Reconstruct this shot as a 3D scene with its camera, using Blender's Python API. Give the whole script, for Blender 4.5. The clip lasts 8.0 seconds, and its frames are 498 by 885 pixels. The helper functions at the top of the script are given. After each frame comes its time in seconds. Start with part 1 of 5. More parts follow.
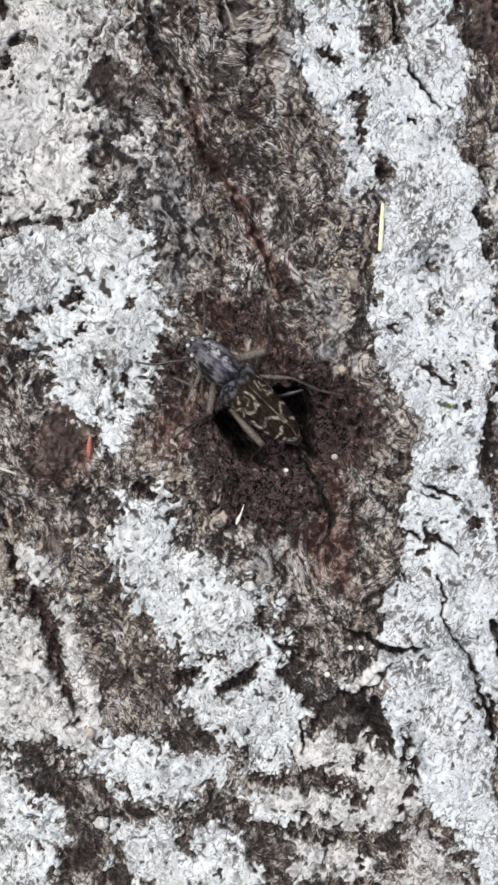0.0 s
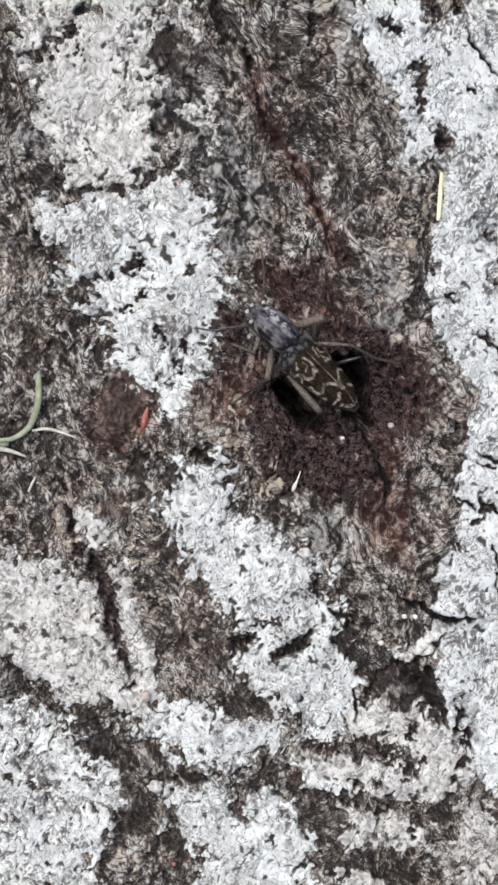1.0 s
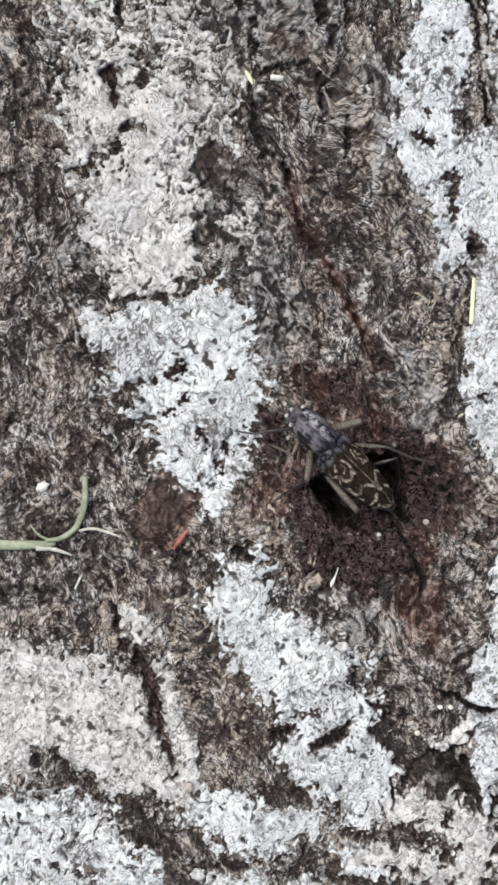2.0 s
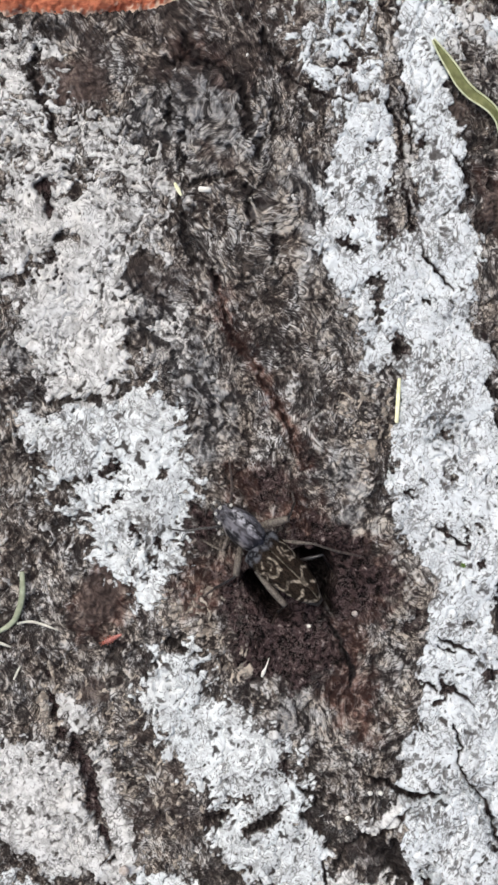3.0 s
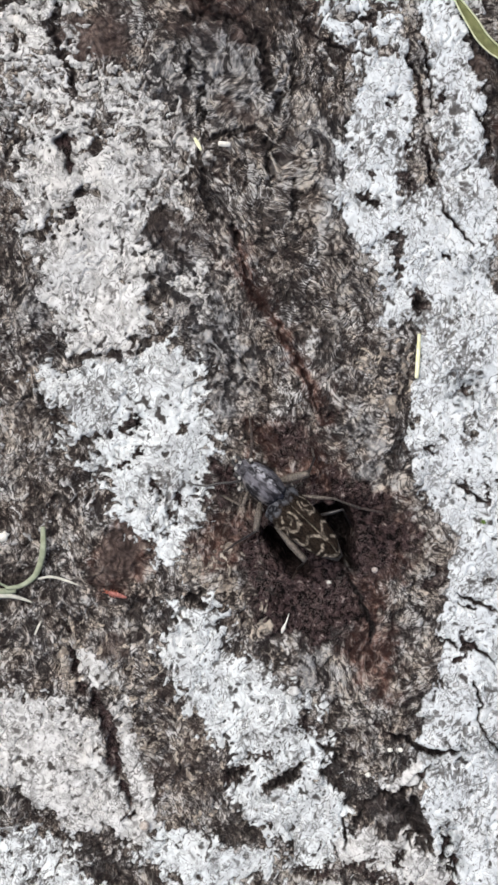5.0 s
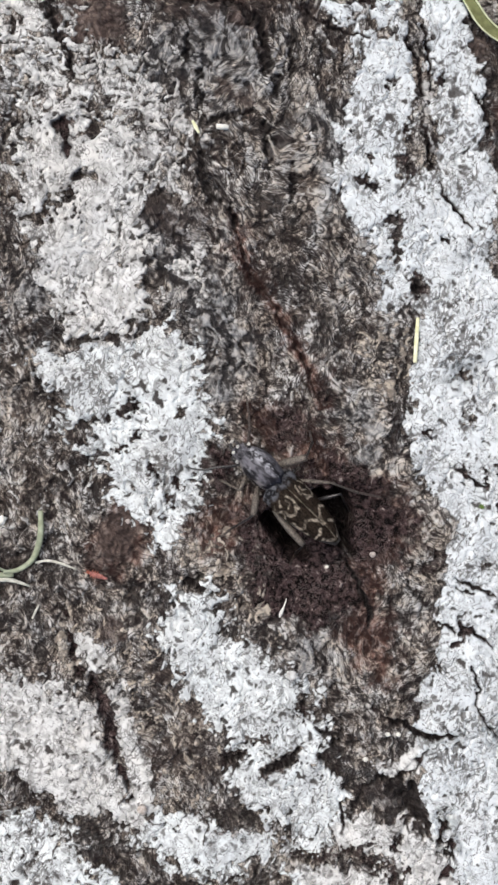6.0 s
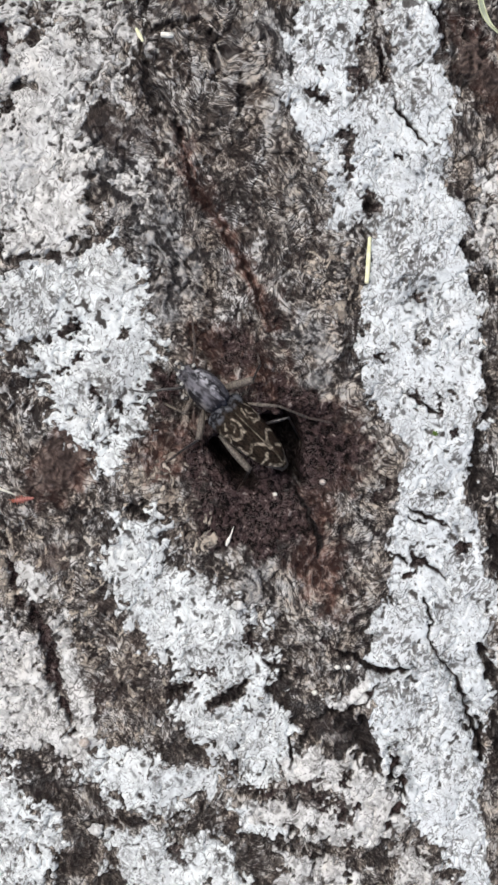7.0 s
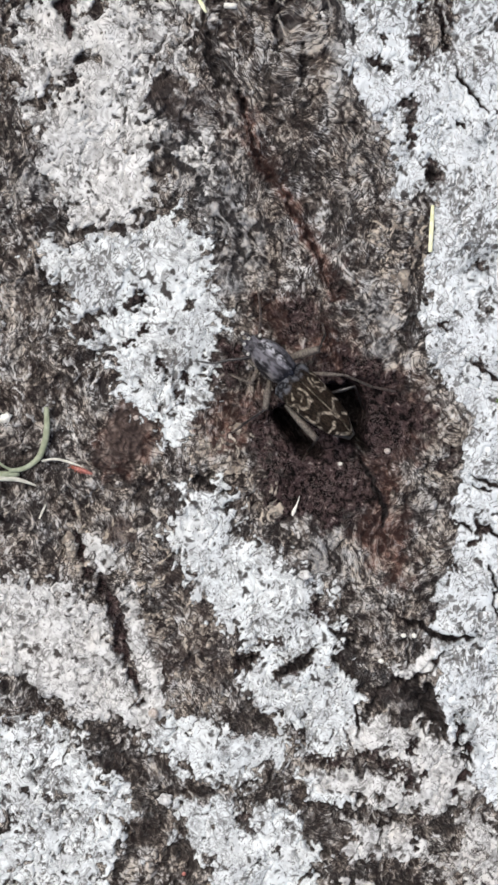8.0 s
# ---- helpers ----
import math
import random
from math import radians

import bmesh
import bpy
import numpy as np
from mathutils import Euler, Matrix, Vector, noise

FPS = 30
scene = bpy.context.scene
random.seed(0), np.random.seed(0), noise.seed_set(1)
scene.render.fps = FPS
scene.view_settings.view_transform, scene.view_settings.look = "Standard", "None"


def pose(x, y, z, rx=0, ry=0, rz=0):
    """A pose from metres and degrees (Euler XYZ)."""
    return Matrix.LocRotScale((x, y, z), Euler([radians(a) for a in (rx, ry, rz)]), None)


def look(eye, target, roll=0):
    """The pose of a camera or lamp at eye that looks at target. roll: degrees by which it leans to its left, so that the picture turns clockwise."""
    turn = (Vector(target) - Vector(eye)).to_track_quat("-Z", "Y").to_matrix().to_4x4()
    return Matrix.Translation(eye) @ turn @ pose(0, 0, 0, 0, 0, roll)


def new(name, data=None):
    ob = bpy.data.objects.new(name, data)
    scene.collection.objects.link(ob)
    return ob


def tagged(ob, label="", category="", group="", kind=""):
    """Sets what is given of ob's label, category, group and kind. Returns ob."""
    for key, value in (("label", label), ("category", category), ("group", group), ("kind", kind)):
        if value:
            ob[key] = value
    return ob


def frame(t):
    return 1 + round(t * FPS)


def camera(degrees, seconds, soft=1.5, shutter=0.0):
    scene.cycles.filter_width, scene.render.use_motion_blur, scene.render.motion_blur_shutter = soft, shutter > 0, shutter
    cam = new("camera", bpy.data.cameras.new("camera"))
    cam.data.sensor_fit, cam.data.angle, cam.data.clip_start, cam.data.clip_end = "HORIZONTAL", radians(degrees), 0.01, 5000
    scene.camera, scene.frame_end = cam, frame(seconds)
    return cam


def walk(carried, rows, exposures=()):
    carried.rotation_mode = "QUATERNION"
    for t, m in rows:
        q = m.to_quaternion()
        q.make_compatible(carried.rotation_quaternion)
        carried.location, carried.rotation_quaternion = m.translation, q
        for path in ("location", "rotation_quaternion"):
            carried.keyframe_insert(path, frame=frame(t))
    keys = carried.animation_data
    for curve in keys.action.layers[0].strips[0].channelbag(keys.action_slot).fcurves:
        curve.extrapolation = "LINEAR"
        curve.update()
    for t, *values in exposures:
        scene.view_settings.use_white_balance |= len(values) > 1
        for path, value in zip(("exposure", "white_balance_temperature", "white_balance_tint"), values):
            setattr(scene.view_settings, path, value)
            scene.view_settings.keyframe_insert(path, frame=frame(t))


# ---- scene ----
cam = camera(24.0, 8.0, soft=2.75)
PATH = [
    (0.0, pose(-0.00414, -0.00784, 0.09145, -6.494, -3.410, 0.220)),
    (0.5, pose(-0.00470, -0.00863, 0.09279, -6.233, -2.759, 0.519)),
    (1.0, pose(-0.00597, -0.01102, 0.09241, -6.102, -1.694, 0.591)),
    (1.5, pose(-0.00684, -0.01003, 0.09265, -5.936, -1.310, 0.528)),
    (1.7, pose(-0.00834, -0.00752, 0.09331, -5.576, -1.450, 0.437)),
    (2.8, pose(-0.00366, 0.00094, 0.09697, -4.799, 0.436, 0.059)),
    (3.0, pose(-0.00050, 0.00295, 0.09723, -4.640, 0.163, 0.073)),
    (3.5, pose(0.00317, 0.00372, 0.09785, -4.560, -0.529, 0.121)),
    (4.0, pose(0.00338, 0.00027, 0.09749, -4.856, -0.007, 0.105)),
    (4.5, pose(0.00000, 0.00000, 0.09741, -4.772, 0.312, 0.001)),
    (4.7, pose(-0.00077, -0.00064, 0.09747, -4.721, 0.604, -0.020)),
    (5.8, pose(-0.00083, -0.00030, 0.09795, -4.791, 1.194, 0.024)),
    (6.0, pose(-0.00022, -0.00117, 0.09750, -5.156, 1.194, 0.034)),
    (6.5, pose(0.00027, -0.00530, 0.09597, -5.852, 1.012, 0.115)),
    (7.0, pose(0.00331, -0.00606, 0.09495, -6.098, 0.742, 0.338)),
    (7.5, pose(0.00087, -0.00632, 0.09501, -6.213, 0.875, 0.122)),
    (8.0, pose(-0.00149, -0.00791, 0.09564, -6.421, 0.970, -0.409)),
]
walk(cam, PATH, exposures=[(0.0, 0.58, 6190, 5), (8.0, 0.58, 6190, 5)])

# ---- light: an even, overcast sky ----
world = bpy.data.worlds.new("overcast_sky")
scene.world = world
world.use_nodes = True
sky = world.node_tree.nodes.new("ShaderNodeTexSky")
sky.sky_type = "NISHITA"
sky.sun_disc = False
sky.sun_elevation, sky.sun_rotation = radians(62), radians(-40)
sky.air_density, sky.dust_density, sky.ozone_density = 0.5, 7.0, 0.5
back = world.node_tree.nodes["Background"]
world.node_tree.links.new(sky.outputs[0], back.inputs[0])
back.inputs[1].default_value = 0.125
sun = new("sun", bpy.data.lights.new("sun", "SUN"))
sun.data.energy, sun.data.angle, sun.data.color = 0.75, radians(40), (1.0, 0.97, 0.93)
sun.matrix_world = look((-0.3, 0.25, 0.9), (0, 0, 0))


# ---- materials ----
class Nodes:
    """A short way to write node materials."""

    def __init__(self, name, rough=0.9, spec=0.3):
        self.mat = bpy.data.materials.new(name)
        self.mat.use_nodes = True
        self.tree = self.mat.node_tree
        self.shader = self.tree.nodes["Principled BSDF"]
        self.shader.inputs["Roughness"].default_value = rough
        self.shader.inputs["Specular IOR Level"].default_value = spec
        self.coord = self.tree.nodes.new("ShaderNodeTexCoord").outputs["Object"]

    def put(self, socket, value):
        if isinstance(value, bpy.types.NodeSocket):
            self.tree.links.new(value, socket)
        elif isinstance(value, tuple) and len(value) == 3 and socket.type == "RGBA":
            socket.default_value = (*value, 1)
        else:
            socket.default_value = value

    def attr(self, name):
        n = self.tree.nodes.new("ShaderNodeAttribute")
        n.attribute_name = name
        return n.outputs["Fac"]

    def noise(self, size_mm, detail=3.0, rough=0.55, stretch=(1, 1, 1), warp=0.0, lean=0.0, flow=None):
        m = self.tree.nodes.new("ShaderNodeMapping")
        self.put(m.inputs["Vector"], flow or self.coord)
        m.vector_type = "TEXTURE"
        m.inputs["Rotation"].default_value = (0, 0, radians(lean))
        m.inputs["Scale"].default_value = [1 / k for k in stretch]
        n = self.tree.nodes.new("ShaderNodeTexNoise")
        self.put(n.inputs["Vector"], m.outputs[0])
        n.inputs["Scale"].default_value = 1000.0 / size_mm
        n.inputs["Detail"].default_value, n.inputs["Roughness"].default_value = detail, rough
        n.inputs["Distortion"].default_value = warp
        return n.outputs["Fac"]

    def grain(self):
        """Coordinates across and along the grain, in metres."""
        n = self.tree.nodes.new("ShaderNodeCombineXYZ")
        self.put(n.inputs[0], self.math("MULTIPLY", self.attr("across"), 0.001))
        self.put(n.inputs[1], self.math("MULTIPLY", self.attr("along"), 0.001))
        return n.outputs[0]

    def math(self, op, a, b=0.0, clamp=False):
        n = self.tree.nodes.new("ShaderNodeMath")
        n.operation, n.use_clamp = op, clamp
        self.put(n.inputs[0], a)
        self.put(n.inputs[1], b)
        return n.outputs[0]

    def step(self, value, low, high, to_low=0.0, to_high=1.0):
        n = self.tree.nodes.new("ShaderNodeMapRange")
        n.interpolation_type = "SMOOTHSTEP"
        self.put(n.inputs["Value"], value)
        for key, v in (("From Min", low), ("From Max", high), ("To Min", to_low), ("To Max", to_high)):
            n.inputs[key].default_value = v
        return n.outputs[0]

    def mix(self, fac, a, b, kind="MIX"):
        n = self.tree.nodes.new("ShaderNodeMix")
        n.data_type, n.blend_type = "RGBA", kind
        self.put(n.inputs["Factor"], fac)
        self.put(n.inputs[6], a)
        self.put(n.inputs[7], b)
        return n.outputs[2]

    def sep(self, axis):
        n = self.tree.nodes.new("ShaderNodeSeparateXYZ")
        self.put(n.inputs[0], self.coord)
        return n.outputs[axis]

    def bump(self, height, depth_mm, strength=1.0):
        n = self.tree.nodes.new("ShaderNodeBump")
        n.inputs["Strength"].default_value, n.inputs["Distance"].default_value = strength, depth_mm * 0.001
        self.put(n.inputs["Height"], height)
        self.put(self.shader.inputs["Normal"], n.outputs[0])

    def done(self, colour, rough=None):
        self.put(self.shader.inputs["Base Color"], colour)
        if rough is not None:
            self.put(self.shader.inputs["Roughness"], rough)
        return self.mat


def bark_material():
    n = Nodes("weathered_bark", 0.95, 0.06)
    flow = n.grain()
    grit = n.noise(1.0, 2, 0.5, (1, 0.68, 1), 1.2, flow=flow)
    fine, broad = n.noise(0.5, 1.2, 0.5, (1, 0.8, 1), 1.2, flow=flow), n.noise(3.0, 3)
    lift = n.math("ADD", n.math("MULTIPLY", n.math("SUBTRACT", grit, 0.5), 2.2), n.math("MULTIPLY", n.math("SUBTRACT", fine, 0.5), 1.1))
    value = n.math("ADD", n.attr("fleck"), lift)
    dark = n.mix(n.step(broad, 0.35, 0.65), (0.020, 0.016, 0.0145), (0.024, 0.021, 0.020))
    dark = n.mix(n.step(lift, -0.25, 0.55, 0.0, 0.8), dark, (0.075, 0.060, 0.052))
    brown = n.mix(n.step(broad, 0.35, 0.65), (0.082, 0.066, 0.056), (0.078, 0.071, 0.067))
    pale = n.mix(n.step(n.noise(1.6, 2), 0.35, 0.65), (0.33, 0.296, 0.252), (0.37, 0.365, 0.355))
    pale = n.mix(n.step(fine, 0.42, 0.60), n.mix(0.55, pale, (0.10, 0.088, 0.078)), pale)
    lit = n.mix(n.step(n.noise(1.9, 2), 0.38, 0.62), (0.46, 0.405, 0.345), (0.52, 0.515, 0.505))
    col = n.mix(n.step(value, -0.02, 0.38), dark, brown)
    col = n.mix(n.step(value, 0.40, 0.98), col, pale)
    # pale curled rims of bark scales with highlights put into their colour, dark gaps between them
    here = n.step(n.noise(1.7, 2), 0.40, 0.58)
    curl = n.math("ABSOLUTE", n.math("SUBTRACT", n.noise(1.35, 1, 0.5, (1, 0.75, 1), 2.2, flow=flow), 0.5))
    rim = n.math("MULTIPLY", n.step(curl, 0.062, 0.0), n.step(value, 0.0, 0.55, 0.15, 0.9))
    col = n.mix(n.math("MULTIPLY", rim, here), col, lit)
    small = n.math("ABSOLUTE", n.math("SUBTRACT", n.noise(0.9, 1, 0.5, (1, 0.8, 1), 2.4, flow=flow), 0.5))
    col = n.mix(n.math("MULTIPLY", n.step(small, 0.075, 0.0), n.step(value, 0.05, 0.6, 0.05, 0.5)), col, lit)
    gaps = n.math("ABSOLUTE", n.math("SUBTRACT", n.noise(1.25, 1, 0.5, (1, 0.7, 1), 2.2, flow=flow), 0.5))
    col = n.mix(n.step(gaps, 0.068, 0.0, 0.0, 0.88), col, (0.016, 0.012, 0.012))
    ashen = n.mix(n.step(value, 0.1, 0.85), (0.024, 0.024, 0.026), (0.285, 0.287, 0.29))
    col = n.mix(n.math("MULTIPLY", n.attr("ash"), 0.55, True), col, ashen)
    rusty = n.mix(n.step(value, 0.0, 0.8), (0.030, 0.012, 0.009), (0.165, 0.080, 0.060))
    col = n.mix(n.math("MULTIPLY", n.attr("rust"), 0.7, True), col, rusty)
    bare = n.mix(n.step(lift, -0.6, 0.6), (0.030, 0.022, 0.020), (0.110, 0.084, 0.074))
    bare = n.mix(n.step(gaps, 0.04, 0.0, 0.0, 0.5), bare, (0.016, 0.012, 0.012))
    col = n.mix(n.attr("bare"), col, bare)
    clod = n.math("ADD", n.noise(0.62, 2.5, 0.6, warp=0.8), n.math("MULTIPLY", n.math("SUBTRACT", fine, 0.5), 0.4))
    soil = n.mix(n.step(clod, 0.40, 0.62), (0.0035, 0.0025, 0.0026), (0.046, 0.030, 0.030))
    worm = n.math("ABSOLUTE", n.math("SUBTRACT", n.noise(0.8, 1, 0.5, warp=2.4), 0.5))
    soil = n.mix(n.math("MULTIPLY", n.step(worm, 0.055, 0.0), n.step(broad, 0.36, 0.60, 0.10, 0.5)), soil, (0.165, 0.130, 0.122))
    soil = n.mix(n.step(clod, 0.64, 0.74), soil, (0.23, 0.195, 0.18))
    col = n.mix(n.attr("soil"), col, soil)
    # near-black in pits, cracks, furrows and the hollow: dirt, plus shade painted in
    col = n.mix(n.attr("dirt_and_shade"), col, n.mix(n.step(fine, 0.4, 0.7), (0.006, 0.005, 0.005), (0.03, 0.026, 0.025)))
    n.bump(value, 0.10, 0.6)
    return n.done(col)


def lichen_material(name, light, shade, cream):
    n = Nodes(name, 0.95, 0.05)
    fine, mid, broad = n.noise(0.6, 1.2, 0.5, (1.3, 0.7, 1), 1.4, 35), n.noise(1.3, 1.5, 0.5, warp=1.8), n.noise(4.0, 3)
    worm = n.math("ABSOLUTE", n.math("SUBTRACT", n.noise(1.2, 1, 0.5, (1, 0.8, 1), 2.0), 0.5))
    col = n.mix(n.step(mid, 0.36, 0.60), shade, light)
    col = n.mix(n.step(broad, 0.45, 0.7, 0.0, 0.7), col, n.mix(n.step(mid, 0.36, 0.60), shade, cream))
    broken = n.step(n.noise(2.4, 2), 0.46, 0.60)
    col = n.mix(n.math("MULTIPLY", n.step(worm, 0.0, 0.075, 0.75, 0.0), broken), col, (0.13, 0.125, 0.12))
    squiggle = n.math("ABSOLUTE", n.math("SUBTRACT", n.noise(0.85, 1, 0.5, warp=2.5), 0.5))
    col = n.mix(n.math("MULTIPLY", n.step(squiggle, 0.10, 0.0), n.math("MULTIPLY", n.step(n.noise(1.9, 2), 0.44, 0.60), 0.5)), col, (0.17, 0.167, 0.165))
    col = n.mix(n.step(fine, 0.30, 0.42, 0.55, 0.0), col, (0.11, 0.104, 0.10))
    col = n.mix(n.step(n.attr("wear"), 0.0, 1.0), col, (0.045, 0.039, 0.036))
    speck = n.math("ADD", n.noise(0.5, 1.5, 0.5, (1.0, 0.6, 1), 1.8, -30), n.math("MULTIPLY", n.attr("thin"), 0.13))
    col = n.mix(n.step(speck, 0.60, 0.70, 0.0, 0.8), col, (0.10, 0.094, 0.090))
    n.bump(n.math("ADD", n.math("MULTIPLY", fine, 0.5), mid), 0.05, 0.09)
    return n.done(col)


def plain_material(name, a, b, size_mm=0.3, rough=0.6, spec=0.4, bump_mm=0.02):
    n = Nodes(name, rough, spec)
    v = n.noise(size_mm, 3)
    n.bump(v, bump_mm)
    return n.done(n.mix(n.step(v, 0.3, 0.7), a, b))


BARK = bark_material()
LICHEN_WHITE = lichen_material("white_lichen", (0.63, 0.66, 0.675), (0.525, 0.552, 0.568), (0.615, 0.63, 0.63))
LICHEN_CREAM = lichen_material("cream_lichen", (0.61, 0.61, 0.60), (0.40, 0.395, 0.383), (0.56, 0.54, 0.51))
LICHEN_PALE = lichen_material("pale_grey_lichen", (0.64, 0.67, 0.675), (0.47, 0.488, 0.495), (0.58, 0.59, 0.58))
LICHEN_TAN = lichen_material("tan_lichen", (0.42, 0.37, 0.31), (0.18, 0.15, 0.125), (0.38, 0.325, 0.25))
LICHEN_GREY = lichen_material("grey_lichen", (0.58, 0.577, 0.565), (0.28, 0.273, 0.265), (0.52, 0.485, 0.44))

# ---- noise on the sheet of bark (all in millimetres) ----
GRAINS = np.random.RandomState(7).rand(8, 256, 256).astype(np.float32) * 2 * np.pi


def perlin(x, y, seed):
    ix, iy = np.floor(x).astype(np.int32), np.floor(y).astype(np.int32)
    fx, fy = (x - ix).astype(np.float32), (y - iy).astype(np.float32)
    table = GRAINS[seed % 8]

    def corner(dx, dy):
        a = table[(ix + dx + 31 * seed) & 255, (iy + dy) & 255]
        return np.cos(a) * (fx - dx) + np.sin(a) * (fy - dy)

    u, v = fx * fx * fx * (fx * (fx * 6 - 15) + 10), fy * fy * fy * (fy * (fy * 6 - 15) + 10)
    low = corner(0, 0) * (1 - u) + corner(1, 0) * u
    high = corner(0, 1) * (1 - u) + corner(1, 1) * u
    return (low * (1 - v) + high * v) * 1.5


def fbm(x, y, size, octaves=3, seed=0, gain=0.55):
    """Layered noise with a mean of 0 and a spread of 1."""
    amp, out = 1.0, 0.0
    for k in range(octaves):
        c, s = math.cos(0.9 * k + seed), math.sin(0.9 * k + seed)
        out = out + amp * perlin((c * x - s * y) / size + 17 * k, (s * x + c * y) / size - 9 * k, seed + k)
        amp, size = amp * gain, size / 2.03
    return ((out - out.mean()) / out.std()).astype(np.float32)


def smooth(v, a, b):
    t = np.clip((v - a) / (b - a), 0, 1)
    return t * t * (3 - 2 * t)


def stroke(x, y, *chains):
    """Millimetres by which a place lies inside the strokes (x, y, radius) of some chains."""
    best = np.full(x.shape, -9.0, np.float32)
    for chain in chains:
        for (ax, ay, ar), (bx, by, br) in zip(chain, chain[1:] if len(chain) > 1 else chain):
            dx, dy = bx - ax, by - ay
            k = np.clip(((x - ax) * dx + (y - ay) * dy) / max(dx * dx + dy * dy, 1e-6), 0, 1)
            best = np.maximum(best, ar + (br - ar) * k - np.hypot(x - ax - k * dx, y - ay - k * dy))
    return best


STEP, X0, X1, Y0, Y1 = 0.10, -29.0, 29.6, -62.0, 37.0
gx, gy = np.meshgrid(np.arange(X0, X1, STEP), np.arange(Y0, Y1, STEP))
warp_x = gx + 0.30 * fbm(gx, gy, 2.4, 3, 1) + 0.13 * fbm(gx, gy, 0.8, 2, 2)
warp_y = gy + 0.30 * fbm(gx, gy, 2.4, 3, 3) + 0.13 * fbm(gx, gy, 0.8, 2, 4)
mark_x, mark_y = gx + 0.10 * fbm(gx, gy, 0.9, 2, 5), gy + 0.10 * fbm(gx, gy, 0.9, 2, 0)
# the grain runs along the log and swirls
swirl = 0.45 * fbm(gx, gy, 5.0, 2, 6)
scar_x, scar_y, scar_wide, scar_long = -3.67, 19.49, 3.9, 6.6
lean_c, lean_s = math.cos(radians(26)), math.sin(radians(26))
scar_u = (0.99 * (gx - scar_x) + 0.14 * (gy - scar_y)) / scar_wide + 0.05 * fbm(gx, gy, 3.0, 2, 2)
scar_v = (0.99 * (gy - scar_y) - 0.14 * (gx - scar_x)) / scar_long + 0.04 * fbm(gx, gy, 3.0, 2, 5)
scar_r = np.maximum(np.hypot(scar_u, scar_v), 0.02)
near_scar = np.exp(-(scar_r / 1.5) ** 4)
# lines of grain lean across the log, run straight along its flanks and part round the old knot
lean_u = lean_c * (gx - scar_x) + lean_s * (gy - scar_y)
lean_v = lean_c * (gy - scar_y) - lean_s * (gx - scar_x)
flank = (gx > 17.0 + 0.8 * fbm(gx, gy, 8.0, 2, 3)) | (gx < -18.5 + 0.8 * fbm(gx, gy, 8.0, 2, 4))
lean_u, lean_v = np.where(flank, gx + 0.04 * gy, lean_u), np.where(flank, gy, lean_v)
round_u = scar_wide * scar_u * (1 - 0.35 / (scar_r ** 2 + 0.9))
round_v = scar_long * scar_v * (1 + 0.5 / (scar_r ** 2 + 0.8))
grain_u = lean_u * (1 - near_scar) + round_u * near_scar + 0.30 * fbm(gx, gy, 7.0, 1, 3) + 0.05 * fbm(gx, gy, 1.8, 1, 1)
grain_v = lean_v * (1 - near_scar) + round_v * near_scar + 0.3 * fbm(gx, gy, 6.0, 1, 6)
fibre = 1 - 1.25 * np.abs(fbm(grain_u + 0.22 * fbm(gx, gy, 1.3, 2, 5), grain_v * 0.30, 1.15, 2, 2, 0.6))
across_x, across_y = 0.9 * gx - 0.42 * gy, 0.9 * gy + 0.42 * gx
along_x, along_y = gx + 0.25 * fbm(gx, gy, 1.6, 2, 7) + swirl, (gy + 0.3 * fbm(gx, gy, 1.9, 2, 0)) * 0.6

# ---- cracks, pits and stains of the bark ----
THIN_CRACKS_A = [
    [(1.93, 25.55, 0.09), (3.53, 24.16, 0.07), (5.14, 23.43, 0.07), (7.45, 23.07, 0.02)], [(13.01, 12.33, -0.05), (13.99, 10.27, 0.06), (15.10, 8.90, 0.09), (16.17, 7.71, 0.00)],
    [(5.41, -19.75, 0.14), (6.56, -20.92, 0.17), (7.19, -22.53, 0.22), (7.97, -24.15, 0.24), (7.84, -25.70, 0.10)], [(8.34, -32.66, 0.05), (9.70, -33.79, 0.09), (11.21, -34.13, 0.19), (12.21, -35.17, 0.19), (14.12, -35.54, 0.14), (15.64, -35.43, 0.05)],
    [(15.17, -21.60, 0.00), (16.50, -22.27, 0.11), (18.74, -23.16, 0.00)], [(15.38, -22.38, 0.00), (16.76, -22.91, 0.06)], [(18.84, -23.31, -0.10), (19.15, -24.16, -0.05)],
]
